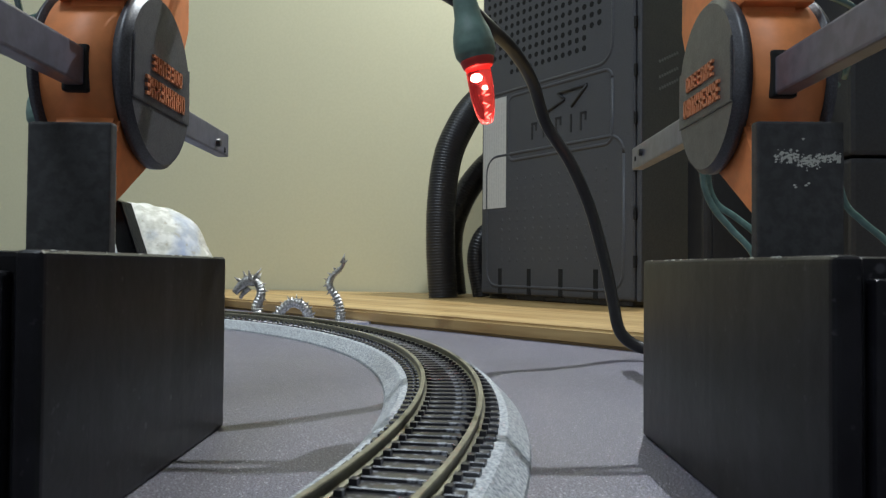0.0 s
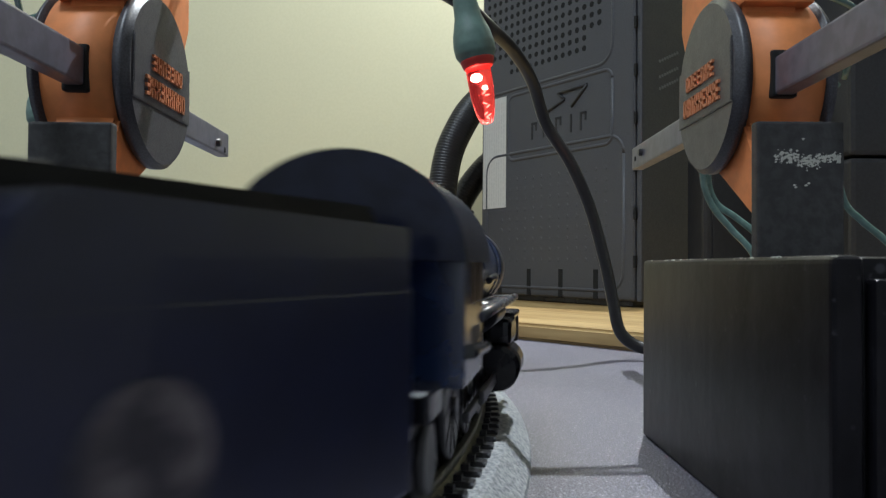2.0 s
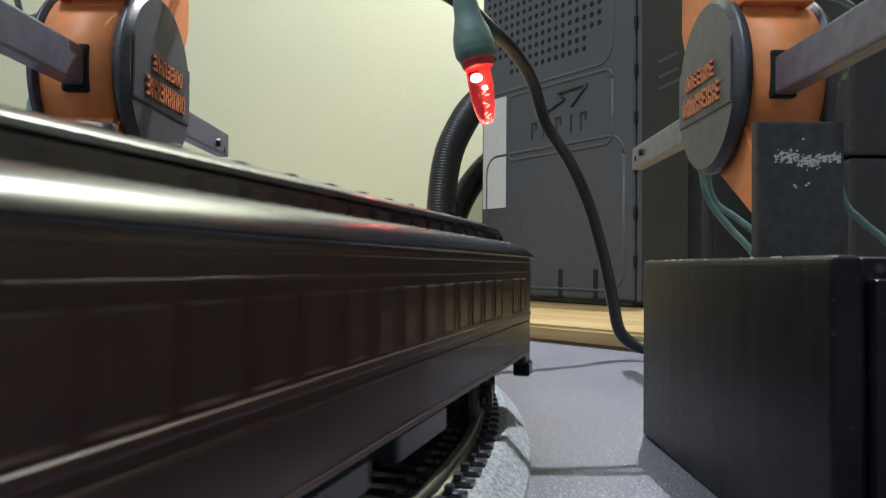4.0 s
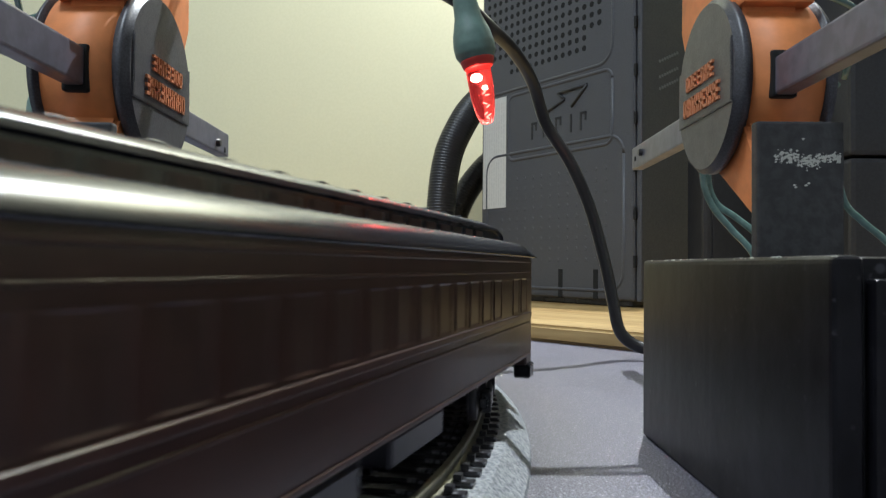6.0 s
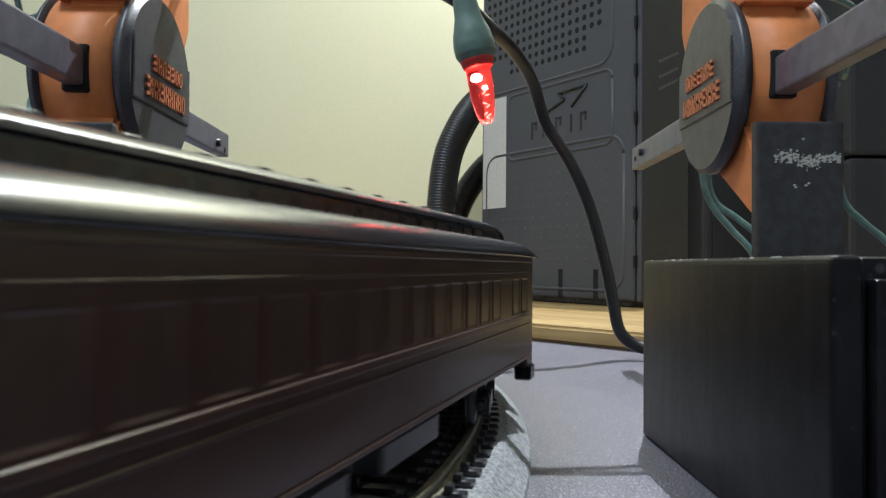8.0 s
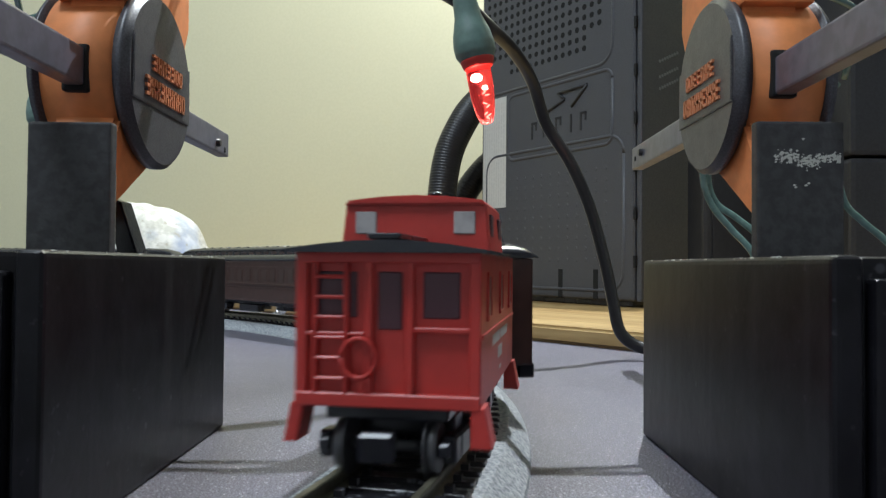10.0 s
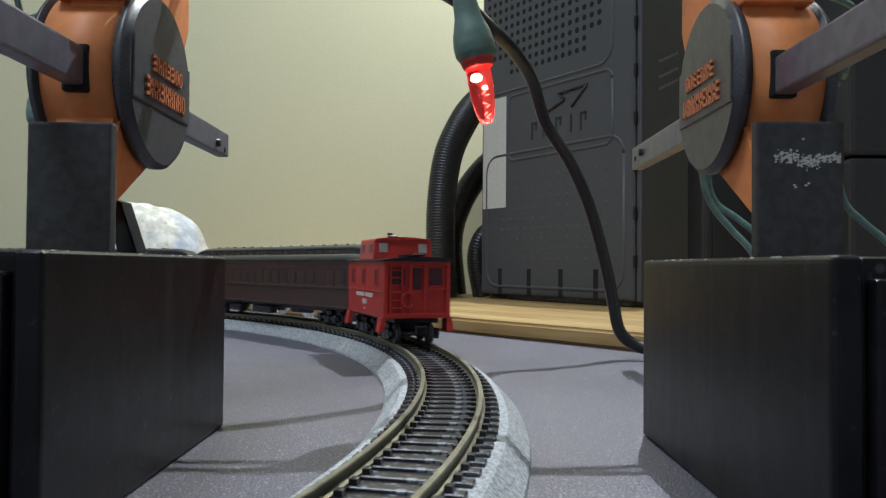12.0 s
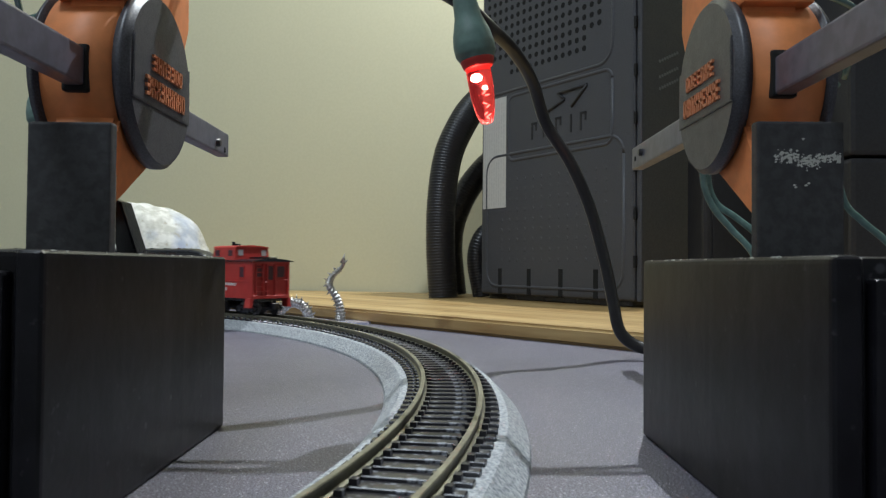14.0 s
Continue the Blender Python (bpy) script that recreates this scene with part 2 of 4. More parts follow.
def prism(bm, outline, axis, lo, hi, bevel=0.0, seg=2):
    """Extrude a closed outline along an axis. For 'x' the outline is (y, z), for 'y' (x, z), for 'z' (x, y)."""
    def at(p, w):
        return {"x": (w, p[0], p[1]), "y": (p[0], w, p[1]), "z": (p[0], p[1], w)}[axis]
    a = [bm.verts.new(at(p, lo)) for p in outline]
    b = [bm.verts.new(at(p, hi)) for p in outline]
    faces = [bm.faces.new(a), bm.faces.new(b[::-1])]
    n = len(a)
    for i in range(n):
        faces.append(bm.faces.new((a[i], a[(i + 1) % n], b[(i + 1) % n], b[i])))
    bmesh.ops.recalc_face_normals(bm, faces=faces)
    if bevel:
        es = list(faces[0].edges) + list(faces[1].edges)
        bmesh.ops.bevel(bm, geom=es, offset=bevel, segments=seg, affect="EDGES")
    return a + b


def prismm(outline, axis, lo, hi, bevel=0.0):
    bm = bmesh.new()
    prism(bm, outline, axis, lo, hi, bevel)
    return bm


def smooth_path(points, steps=8):
    """Catmull-Rom through the points."""
    pts = [Vector(p) for p in points]
    pts = [pts[0] * 2 - pts[1]] + pts + [pts[-1] * 2 - pts[-2]]
    out = []
    for i in range(1, len(pts) - 2):
        p0, p1, p2, p3 = pts[i - 1:i + 3]
        for k in range(steps):
            t = k / steps
            out.append(0.5 * (2 * p1 + (p2 - p0) * t + (2 * p0 - 5 * p1 + 4 * p2 - p3) * t * t + (3 * p1 - p0 - 3 * p2 + p3) * t ** 3))
    return out + [pts[-2]]


def tube(bm, path, radius, seg=10, mat=0):
    """A swept tube; radius is a number or a function of 0..1 along the path."""
    path = [Vector(p) for p in path]
    rings, up = [], Vector((0.13, 0.31, 0.94))
    for i, p in enumerate(path):
        d = (path[min(i + 1, len(path) - 1)] - path[max(i - 1, 0)]).normalized()
        u = d.cross(up).normalized()
        v = u.cross(d).normalized()
        up = v
        r = radius(i / (len(path) - 1)) if callable(radius) else radius
        rings.append([bm.verts.new(p + (u * math.cos(a) + v * math.sin(a)) * r) for a in (k * math.tau / seg for k in range(seg))])
    for a, b in zip(rings, rings[1:]):
        for k in range(seg):
            f = bm.faces.new((a[k], a[(k + 1) % seg], b[(k + 1) % seg], b[k]))
            f.smooth, f.material_index = True, mat
    for r in (rings[0][::-1], rings[-1]):
        bm.faces.new(r).material_index = mat
    return rings


def tubem(path, radius, seg=10):
    bm = bmesh.new()
    tube(bm, path, radius, seg)
    bmesh.ops.recalc_face_normals(bm, faces=bm.faces)
    return bm


# ---------------------------------------------------------------- plan
LOOP = Vector((-247.5, 133.15))
RADIUS = 249.07
RAIL_TOP = 5.87


def on_loop(s, offset=0.0, z=0.0):
    """The place at arc s of the loop, mm; arc 0 lies at the loop's east."""
    a = s / RADIUS
    return Vector((LOOP.x + (RADIUS + offset) * math.cos(a), LOOP.y + (RADIUS + offset) * math.sin(a), z))

# ---------------------------------------------------------------- room


def wall_line(x):
    return 609.0 - 0.268 * (x + 127.0)


def structure(name, bm, mat, label, category, smooth=False):
    return tagged(mesh_object(name, bm, mat, None, "", smooth), label, category, kind="structure")


def build_room():
    structure("wall_north", prismm([(-1500, wall_line(-1500)), (1500, wall_line(1500)), (1500, wall_line(1500) + 110), (-1500, wall_line(-1500) + 110)], "z", -740, 1650), WALL,
              "pale yellow-green painted wall behind the table", "wall")
    # Unseen sides, floor and ceiling, added to close the room and bounce light.
    structure("wall_west", boxm((-1610, -1800, -740), (-1502, 1090, 1650)), PLAIN, "plain pale painted side wall of the room", "wall")
    structure("wall_east", boxm((1502, -1800, -740), (1610, 1090, 1650)), PLAIN, "plain pale painted side wall of the room", "wall")
    structure("wall_south", boxm((-1610, -1910, -740), (1610, -1802, 1650)), PLAIN, "plain pale painted wall facing the table", "wall")
    structure("floor", boxm((-1610, -1910, -840), (1610, 1100, -742)), PLAIN, "plain floor of the room", "floor")
    structure("ceiling", boxm((-1610, -1910, 1652), (1610, 1100, 1750)), PLAIN, "plain white ceiling", "ceiling")


def build_table():
    t = thing("table", "dark grey speckled laminate table carrying the model railway", "table", mm_pose(0, 0, 0))
    part("tabletop", prismm([(-640, -420), (520, -420), (520, wall_line(520) - 2), (-640, wall_line(-640) - 2)], "z", -25, 0, 1.5), TABLE, t)
    for x, y in ((-600, -380), (480, -380), (480, 400), (-600, 700)):
        part("leg", boxm((x - 25, y - 25, -742), (x + 25, y + 25, -25.5), 2), BLACK, t)


def build_board():
    rz = math.degrees(math.atan2(-0.76, 0.65))
    ob = mesh_object("wooden_board", bmesh.new(), WOOD)
    bm = bmesh.new()
    c, s = 0.65, -0.76

    def loc(x, y):
        dx, dy = x + 20.6, y - 334.0
        return (dx * c + dy * s, -dx * s + dy * c)
    pts = [(-290, 640), (150, 134.6), (420, wall_line(420) - 4), (-255, wall_line(-255) - 4)]
    prism(bm, [loc(*p) for p in pts], "z", 0.0, 6.0, 1.1, 3)
    bmesh.ops.scale(bm, vec=(MM, MM, MM), verts=bm.verts)
    bm.to_mesh(ob.data)
    bm.free()
    ob.matrix_basis = mm_pose(-20.6, 334.0, 0.02, 0, 0, rz)
    tagged(ob, "worn honey-coloured wooden board lying flat on the table", "board")


# ---------------------------------------------------------------- track


def ring(bm, outline, segs=288, smooth=True):
    """Sweep a closed outline of (offset, z) round the loop."""
    n, rows = len(outline), []
    for i in range(segs):
        s = i / segs * math.tau * RADIUS
        rows.append([bm.verts.new(on_loop(s, o, z)) for o, z in outline])
    for i in range(segs):
        a, b = rows[i], rows[(i + 1) % segs]
        for k in range(n):
            bm.faces.new((a[k], a[(k + 1) % n], b[(k + 1) % n], b[k]))
    bmesh.ops.recalc_face_normals(bm, faces=bm.faces)


TIE_PITCH = 4.1


def build_track():
    t = thing("railway_track", "model railway curve of weathered rails on grey ballast roadbed", "track", mm_pose(0, 0, 0))
    bm = bmesh.new()
    ring(bm, [(-12.2, 0.02), (-12.0, 0.6), (-9.0, 3.5), (-8.6, 3.6), (8.6, 3.6), (9.0, 3.5), (12.0, 0.6), (12.2, 0.02)])
    part("roadbed", bm, BALLAST, t, "grey speckled ballast roadbed with sloping shoulders")
    bm = bmesh.new()
    ring(bm, [(-5.6, 3.4), (-5.4, 3.72), (5.4, 3.72), (5.6, 3.4)])
    part("tie_bed", bm, TIE, t, "dark moulded bed between the rails")
    for name, o in (("inner_rail", -4.85), ("outer_rail", 4.85)):
        bm = bmesh.new()
        ring(bm, [(o - 0.75, 4.1), (o - 0.7, 4.4), (o - 0.2, 4.6), (o - 0.2, 5.2), (o - 0.43, 5.35), (o - 0.43, 5.75), (o - 0.33, 5.87),
                  (o + 0.33, 5.87), (o + 0.43, 5.75), (o + 0.43, 5.35), (o + 0.2, 5.2), (o + 0.2, 4.6), (o + 0.7, 4.4), (o + 0.75, 4.1)])
        part(name, bm, RAIL, t, "dull brassy steel rail")
    bm = bmesh.new()
    box(bm, (-7.7, -0.9, 3.45), (7.7, 0.9, 4.15), 0.12, 1)
    for o in (-4.85, 4.85):
        for side in (-1, 1):
            box(bm, (o + side * 1.15 - 0.42, -0.55, 4.1), (o + side * 1.15 + 0.42, 0.55, 4.8))
    first = part("tie", bm, TIE, t)
    n = round(math.tau * RADIUS / TIE_PITCH)
    rest = bmesh.new()
    for i in range(n):
        a = i / n * math.tau
        if abs(a - math.pi) < radians(41):
            # the far western ties, out of view, stay one mesh
            p = on_loop(a * RADIUS)
            m = Matrix.Translation((p.x, p.y, 0)) @ Matrix.Rotation(a, 4, "Z")
            box(rest, (-7.7, -0.9, 3.45), (7.7, 0.9, 4.15), m=m)
            continue
        ob = first if i == 0 else first.copy()
        if i:
            scene.collection.objects.link(ob)
        p = on_loop(a * RADIUS)
        ob.matrix_basis = mm_pose(p.x, p.y, 0, 0, 0, math.degrees(a))
    tagged(part("far_ties", rest, TIE, t), kind="stuff")


# ---------------------------------------------------------------- blocks and clamps


def build_block(side, inner, near, far):
    x0, x1 = sorted((side * inner, side * (inner + 42)))
    b = thing("black_block", "black painted block with scuffed edges standing on the table", "block", mm_pose(0, 0, 0), "blocks beside the track")
    g = side * (inner + 2.6)
    bm = bmesh.new()
    lo, hi = sorted((side * inner, g))
    box(bm, (lo, near, 0.02), (hi, far, 27.1), 0.7, 3)
    lo, hi = sorted((g + side * 0.05, side * (inner + 42)))
    box(bm, (lo, near + 1.2, 0.02), (hi, far, 27.0), 0.5, 2)
    part("body", bm, BLOCK, b)
    bm = bmesh.new()
    lo, hi = sorted((g + side * 0.6, side * (inner + 41)))
    box(bm, (lo, near - 0.4, 1.0), (hi, near + 1.4, 25.2), 0.4, 2)
    part("front_panel", bm, BLOCK, b)
    rnd = random.Random(4 + side)
    bm = bmesh.new()
    for k in range(26):
        y = near + (far - near) * rnd.random()
        r = 0.06 + 0.16 * rnd.random() ** 2
        x = side * (inner + 0.25 + rnd.random() * 0.2)
        bmesh.ops.create_icosphere(bm, subdivisions=1, radius=1, matrix=Matrix.Translation((x, y, 27.02)) @ Matrix.Diagonal((r, r * (1 + 3 * rnd.random()), r * 0.6, 1)))
    part("paint_chips", bm, CHIP, b, "pale chipped paint along the top edge")


def letters(bm, x, y0, y1, z0, z1, count, side, seed):
    """A row of small raised bars in place of lettering."""
    rnd = random.Random(seed)
    pitch = (y1 - y0) / count
    for k in range(count):
        a = y0 + k * pitch + pitch * 0.1
        b = a + pitch * 0.8
        w = pitch * 0.2
        kind = rnd.choice("OEHUN")
        lo, hi = sorted((x, x - side * 0.45))
        if kind in "OHUN":
            box(bm, (lo, a, z0), (hi, a + w, z1))
            box(bm, (lo, b - w, z0), (hi, b, z1))
        else:
            box(bm, (lo, b - w, z0), (hi, b, z1))
        h = (z1 - z0) * 0.17
        if kind in "OEU":
            box(bm, (lo, a, z1 - h), (hi, b, z1))
        if kind in "OE":
            box(bm, (lo, a, z0), (hi, b, z0 + h))
        if kind in "EHN":
            box(bm, (lo, a, (z0 + z1 - h) / 2), (hi, b, (z0 + z1 + h) / 2))


def build_clamp(side, xd, pad, pad_top, bar_x, bar_end, tilt):
    s = side
    c = thing("bar_clamp", "upturned orange and grey bar clamp on a blued steel bar", "clamp", mm_pose(0, 0, 0), "clamps holding the light string")
    cy, cz, R = 140.0, 58.9, 15.7

    def X(v):
        return s * (xd + v)
    bm = bmesh.new()
    cyl(bm, (X(3.0), cy, cz), (X(15.0), cy, cz), R - 0.6, seg=120, bevel=0.3)
    part("body", bm, ORANGE, c, "orange plastic clamp head")
    # caps with a raised band
    for name, a, b in (("inner_cap", 0.0, 3.2), ("outer_cap", 14.6, 17.0)):
        bm = bmesh.new()
        cyl(bm, (X(a), cy, cz), (X(b), cy, cz), R, seg=120, bevel=0.9)
        cap = part(name, bm, CAP, c, "dark grey textured plastic cap")
        if name == "inner_cap":
            bm = bmesh.new()
            pts = []
            zl, zh = cz - 5.3, cz + 5.6
            for z, sg in ((zl, 1), (zh, 1), (zh, -1), (zl, -1)):
                h = math.sqrt((R - 0.75) ** 2 - (z - cz) ** 2)
                pts.append((cy + sg * h, z))
            lo, hi = sorted((X(0.05), X(-0.32)))
            prism(bm, pts, "x", lo, hi, 0.3)
            part("raised_band", bm, CAP, cap)
            bm = bmesh.new()
            letters(bm, X(-0.28), cy - 9.3, cy + 10.2, cz - 3.9, cz - 0.5, 9, s, 3)
            letters(bm, X(-0.28), cy - 6.4, cy + 8.6, cz + 0.9, cz + 3.7, 7, s, 8)
            part("lettering", bm, ORANGE_INK, cap, "raised orange lettering worn at the edges")
    # handle above the head
    bm = bmesh.new()
    lo, hi = sorted((X(1.6), X(13.0)))
    prism(bm, [(cy - 11, cz + 10), (cy + 4, cz + 9), (cy + 15.5, cz + 7), (cy + 19.5, cz + 15), (cy + 19, cz + 34), (cy + 12, cz + 60), (cy - 4, cz + 60), (cy - 6, cz + 30)], "x", lo, hi, 1.2)
    part("handle", bm, ORANGE, c, "orange plastic handle")
    bm = bmesh.new()
    lo, hi = sorted((X(2.2), X(14.2)))
    box(bm, (lo, cy - 13.0, cz + 11.5), (hi, cy - 3, cz + 15.0), 0.6)
    part("top_flange", bm, ORANGE, c)
    # jaw carries the pad
    bm = bmesh.new()
    top = [(X(2.6), cy - 12, cz - 8), (X(2.6), cy + 5, cz - 13.4), (X(14), cy + 5, cz - 13.4), (X(14), cy - 12, cz - 8)]
    low = [(X(4.2), cy - 20, 33.5), (X(4.2), cy - 13, 33.5), (X(11), cy - 13, 33.5), (X(11), cy - 20, 33.5)]
    a, b = [bm.verts.new(p) for p in top], [bm.verts.new(p) for p in low]
    bm.faces.new(a)
    bm.faces.new(b[::-1])
    for k in range(4):
        bm.faces.new((a[k], a[(k + 1) % 4], b[(k + 1) % 4], b[k]))
    bmesh.ops.recalc_face_normals(bm, faces=bm.faces)
    bmesh.ops.bevel(bm, geom=list(bm.edges), offset=0.8, segments=3, affect="EDGES")
    part("jaw", bm, ORANGE, c, "orange plastic jaw")
    lo, hi = sorted((s * pad[0], s * pad[1]))
    p = part("pad", boxm((lo, 112, 27.15), (hi, 114.2, pad_top), 0.4), PAD, c, "black rubber-faced jaw pad")
    lo, hi = sorted((s * (pad[0] + 2.2), s * (pad[0] + 8)))
    part("pad_holder", boxm((lo, 114.1, 27.3), (hi, 119.5, 40.0), 0.4), BLACK, c)
    bm = bmesh.new()
    if s < 0:
        prism(bm, [(X(6.5), 37.5), (X(3.6), 36.5), (X(0.6), 27.6), (X(4.0), 27.6)], "y", cy - 9, cy - 4, 0.3)
        part("release_lever", bm, BLACK, c, "black release lever")
    else:
        bm.free()
    lo, hi = sorted((s * pad[0], s * pad[1]))
    if s > 0:
        rnd = random.Random(11)
        bm = bmesh.new()
        for k in range(430):
            u, v = rnd.random() ** 0.9, rnd.gauss(0, 0.42)
            r = 0.05 + 0.17 * rnd.random() ** 2
            bmesh.ops.create_icosphere(bm, subdivisions=1, radius=1, matrix=Matrix.Translation((lo + 2.6 + 9.6 * u, 112.0, 42.0 + v * (1.2 - u * 0.3) + 0.35 * math.sin(u * 9))) @ Matrix.Diagonal((r * 1.2, 0.03, r, 1)))
        for u, v in ((5.2, 45.0), (3.9, 38.2), (6.0, 38.5), (5.6, 38.2), (4.1, 37.9)):
            bmesh.ops.create_icosphere(bm, subdivisions=1, radius=1, matrix=Matrix.Translation((lo + 1.6 + u, 112.0, v)) @ Matrix.Diagonal((0.26, 0.03, 0.16, 1)))
        part("scuff", bm, CHIP, p, "white scraped glue mark")
    # bar runs through the head
    bm = bmesh.new()
    box(bm, (-1.6, -190, -3.1), (1.6, bar_end - cy, 3.1), 0.45, 2)
    bmesh.ops.transform(bm, matrix=Matrix.Translation((s * bar_x, cy, cz - (0.9 if s < 0 else 1.6))) @ Euler((radians(tilt[0]), 0, s * radians(tilt[1]))).to_matrix().to_4x4(), verts=bm.verts)
    bar = part("bar", bm, STEEL, c, "blued steel bar")
    e = bar_end
    bm = bmesh.new()
    cyl(bm, (s * (bar_x - 2.6), e - 11, cz - 1.6), (s * (bar_x + 2.6), e - 11, cz - 1.6), 1.0, seg=16, bevel=0.2)
    part("stop_pin", bm, BLACK, bar)
    part("end_hole", cylm((s * (bar_x - 1.75), e - 4, cz - 2.4), (s * (bar_x + 1.75), e - 4, cz - 2.4), 0.75, seg=14), HOLE, bar)
    part("bar_slot", boxm((s * bar_x - 2.1, cy - R - 0.1, cz - 5.0), (s * bar_x + 2.1, cy - R + 3, cz + 2.8), 0.5), HOLE, c)


# ---------------------------------------------------------------- light string


def build_bulb(name, tip, base, top, lit, label):
    tip, base, top = Vector(tip), Vector(base), Vector(top)
    t = thing(name, label, "string light", mm_pose(0, 0, 0))
    up = (top - base).normalized()
    path = [base - up * 1.2, base, base + up * 1.7, base + up * 3.9, base + up * 7.4, base + up * 10.6, base + up * 12.6]
    radii = [3.4, 4.0, 4.1, 3.8, 2.7, 2.35, 2.0]

    def r_of(u):
        f = u * (len(radii) - 1)
        k = min(int(f), len(radii) - 2)
        return radii[k] + (radii[k + 1] - radii[k]) * (f - k)
    part("socket", tubem(smooth_path(path, 4), r_of, 24), SOCKET, t, "green moulded plastic socket")
    bm = bmesh.new()
    tube(bm, [base - up * 1.1, base - up * 1.5, base - up * 2.6, base - up * 2.9], lambda u: (3.4, 3.3, 3.0, 2.6)[round(u * 3)], 24)
    # The lit bulb's red glow on its collar is put into the colour.
    part("collar", bm, RED if lit else SOCKET, t)
    d = tip - base
    n = 14
    bm = bmesh.new()
    tube(bm, [base + d * (k / n) for k in range(n + 1)], lambda u: 2.45 * (1 - max(0, (u - 0.36) / 0.70) ** 2.3) ** 0.5 + 0.02, 24)
    bmesh.ops.recalc_face_normals(bm, faces=bm.faces)
    glass = part("bulb", bm, BULB, t, "clear red glass bulb")
    glass.visible_shadow = False
    if lit:
        bm = bmesh.new()
        for k, r, o in ((0.36, 1.0, -0.55), (0.50, 0.5, 0.55)):
            p = base + d * k + Vector((o, -0.3, 0))
            bmesh.ops.create_icosphere(bm, subdivisions=2, radius=r, matrix=Matrix.Translation(p) @ Matrix.Diagonal((1, 1, 0.9, 1)))
        part("filament", bm, GLOW, t, "glowing filament", True)
        # Added flecks of glow scattered below the filament.
        rng = random.Random(31)
        bm = bmesh.new()
        for k, o in ((0.14, 0.1), (0.57, 0.25), (0.60, 0.7), (0.72, 0.2), (0.76, 0.55), (0.86, 0.1), (0.88, 0.6), (0.92, 0.3)):
            p = base + d * k + Vector((o, -0.3, 0))
            turn = Matrix.Rotation(rng.uniform(-1.2, 1.2), 4, "Y")
            bmesh.ops.create_icosphere(bm, subdivisions=2, radius=0.36, matrix=Matrix.Translation(p) @ turn @ Matrix.Diagonal((1.2, 0.6, 0.45, 1)))
        part("filament_support", bm, EMBER, t, "small dim flecks of glow in the bulb", True)
    return t


def build_lights():
    t = build_bulb("string_light", (8.4, 150, 54.0), (6.1, 150, 67.6), (3.6, 150, 79), True, "lit red miniature bulb in a green socket hanging over the track")
    top = Vector((3.2, 150, 81.5))
    for k in range(2):
        o = 0.9 - 1.8 * k
        path = smooth_path([top + Vector((o, 0, -2)), (1.5 + o * 2, 153, 87), (-8 + o * 4, 153, 86), (-40, 152 + o, 84 + o), (-85, 158 + o, 84 + o), (-98, 176, 82)] if k == 0 else
                           [top + Vector((o, 0, -2)), (1.2 + o * 2, 153, 87), (12, 153, 85), (45, 152 - o, 84 - o), (86, 162, 82), (92, 176, 70)])
        part("wire", tubem(path, 0.75, 8), WIRE, t, "thin green wire")
    path = smooth_path([(-98, 175, 81), (-50, 156, 85), (0, 156, 85.5), (45, 156, 85), (90, 175, 68)])
    part("wire", tubem(path, 0.75, 8), WIRE, t, "thin green wire")
    build_bulb("string_light", (-84.6, 165, 44.5), (-85.4, 165, 56.5), (-86.2, 165, 70.5), False, "unlit red miniature bulb in a green socket behind the clamp")

    g = thing("hanging_wire", "loop of glossy green light-string wire beside the clamp", "wire", mm_pose(0, 0, 0), "light-string wires")
    part("strand", tubem(smooth_path([(64.5, 190, 60), (64.2, 190, 48.5), (66.5, 190, 41.5), (71.0, 189, 35.5), (75.0, 186, 29.5), (77, 184, 20), (80, 182, 0.9)]), 0.85, 10), WIRE, g)
    part("strand", tubem(smooth_path([(68.0, 193, 60), (66.5, 193, 49), (68.5, 193, 42.5), (73.0, 191, 38.5), (77.5, 188, 33.0), (80, 186, 22), (84, 183, 0.9)]), 0.85, 10), WIRE, g)
    h = thing("hanging_wire", "single green light-string wire sagging behind the block", "wire", mm_pose(0, 0, 0), "light-string wires")
    part("strand", tubem(smooth_path([(76, 150, 52), (78.0, 150, 40.0), (80.5, 148, 35.5), (84.0, 146, 31.5), (87.5, 144, 26), (90, 142, 0.9)]), 0.7, 10), WIRE, h)


# ---------------------------------------------------------------- equipment on the board


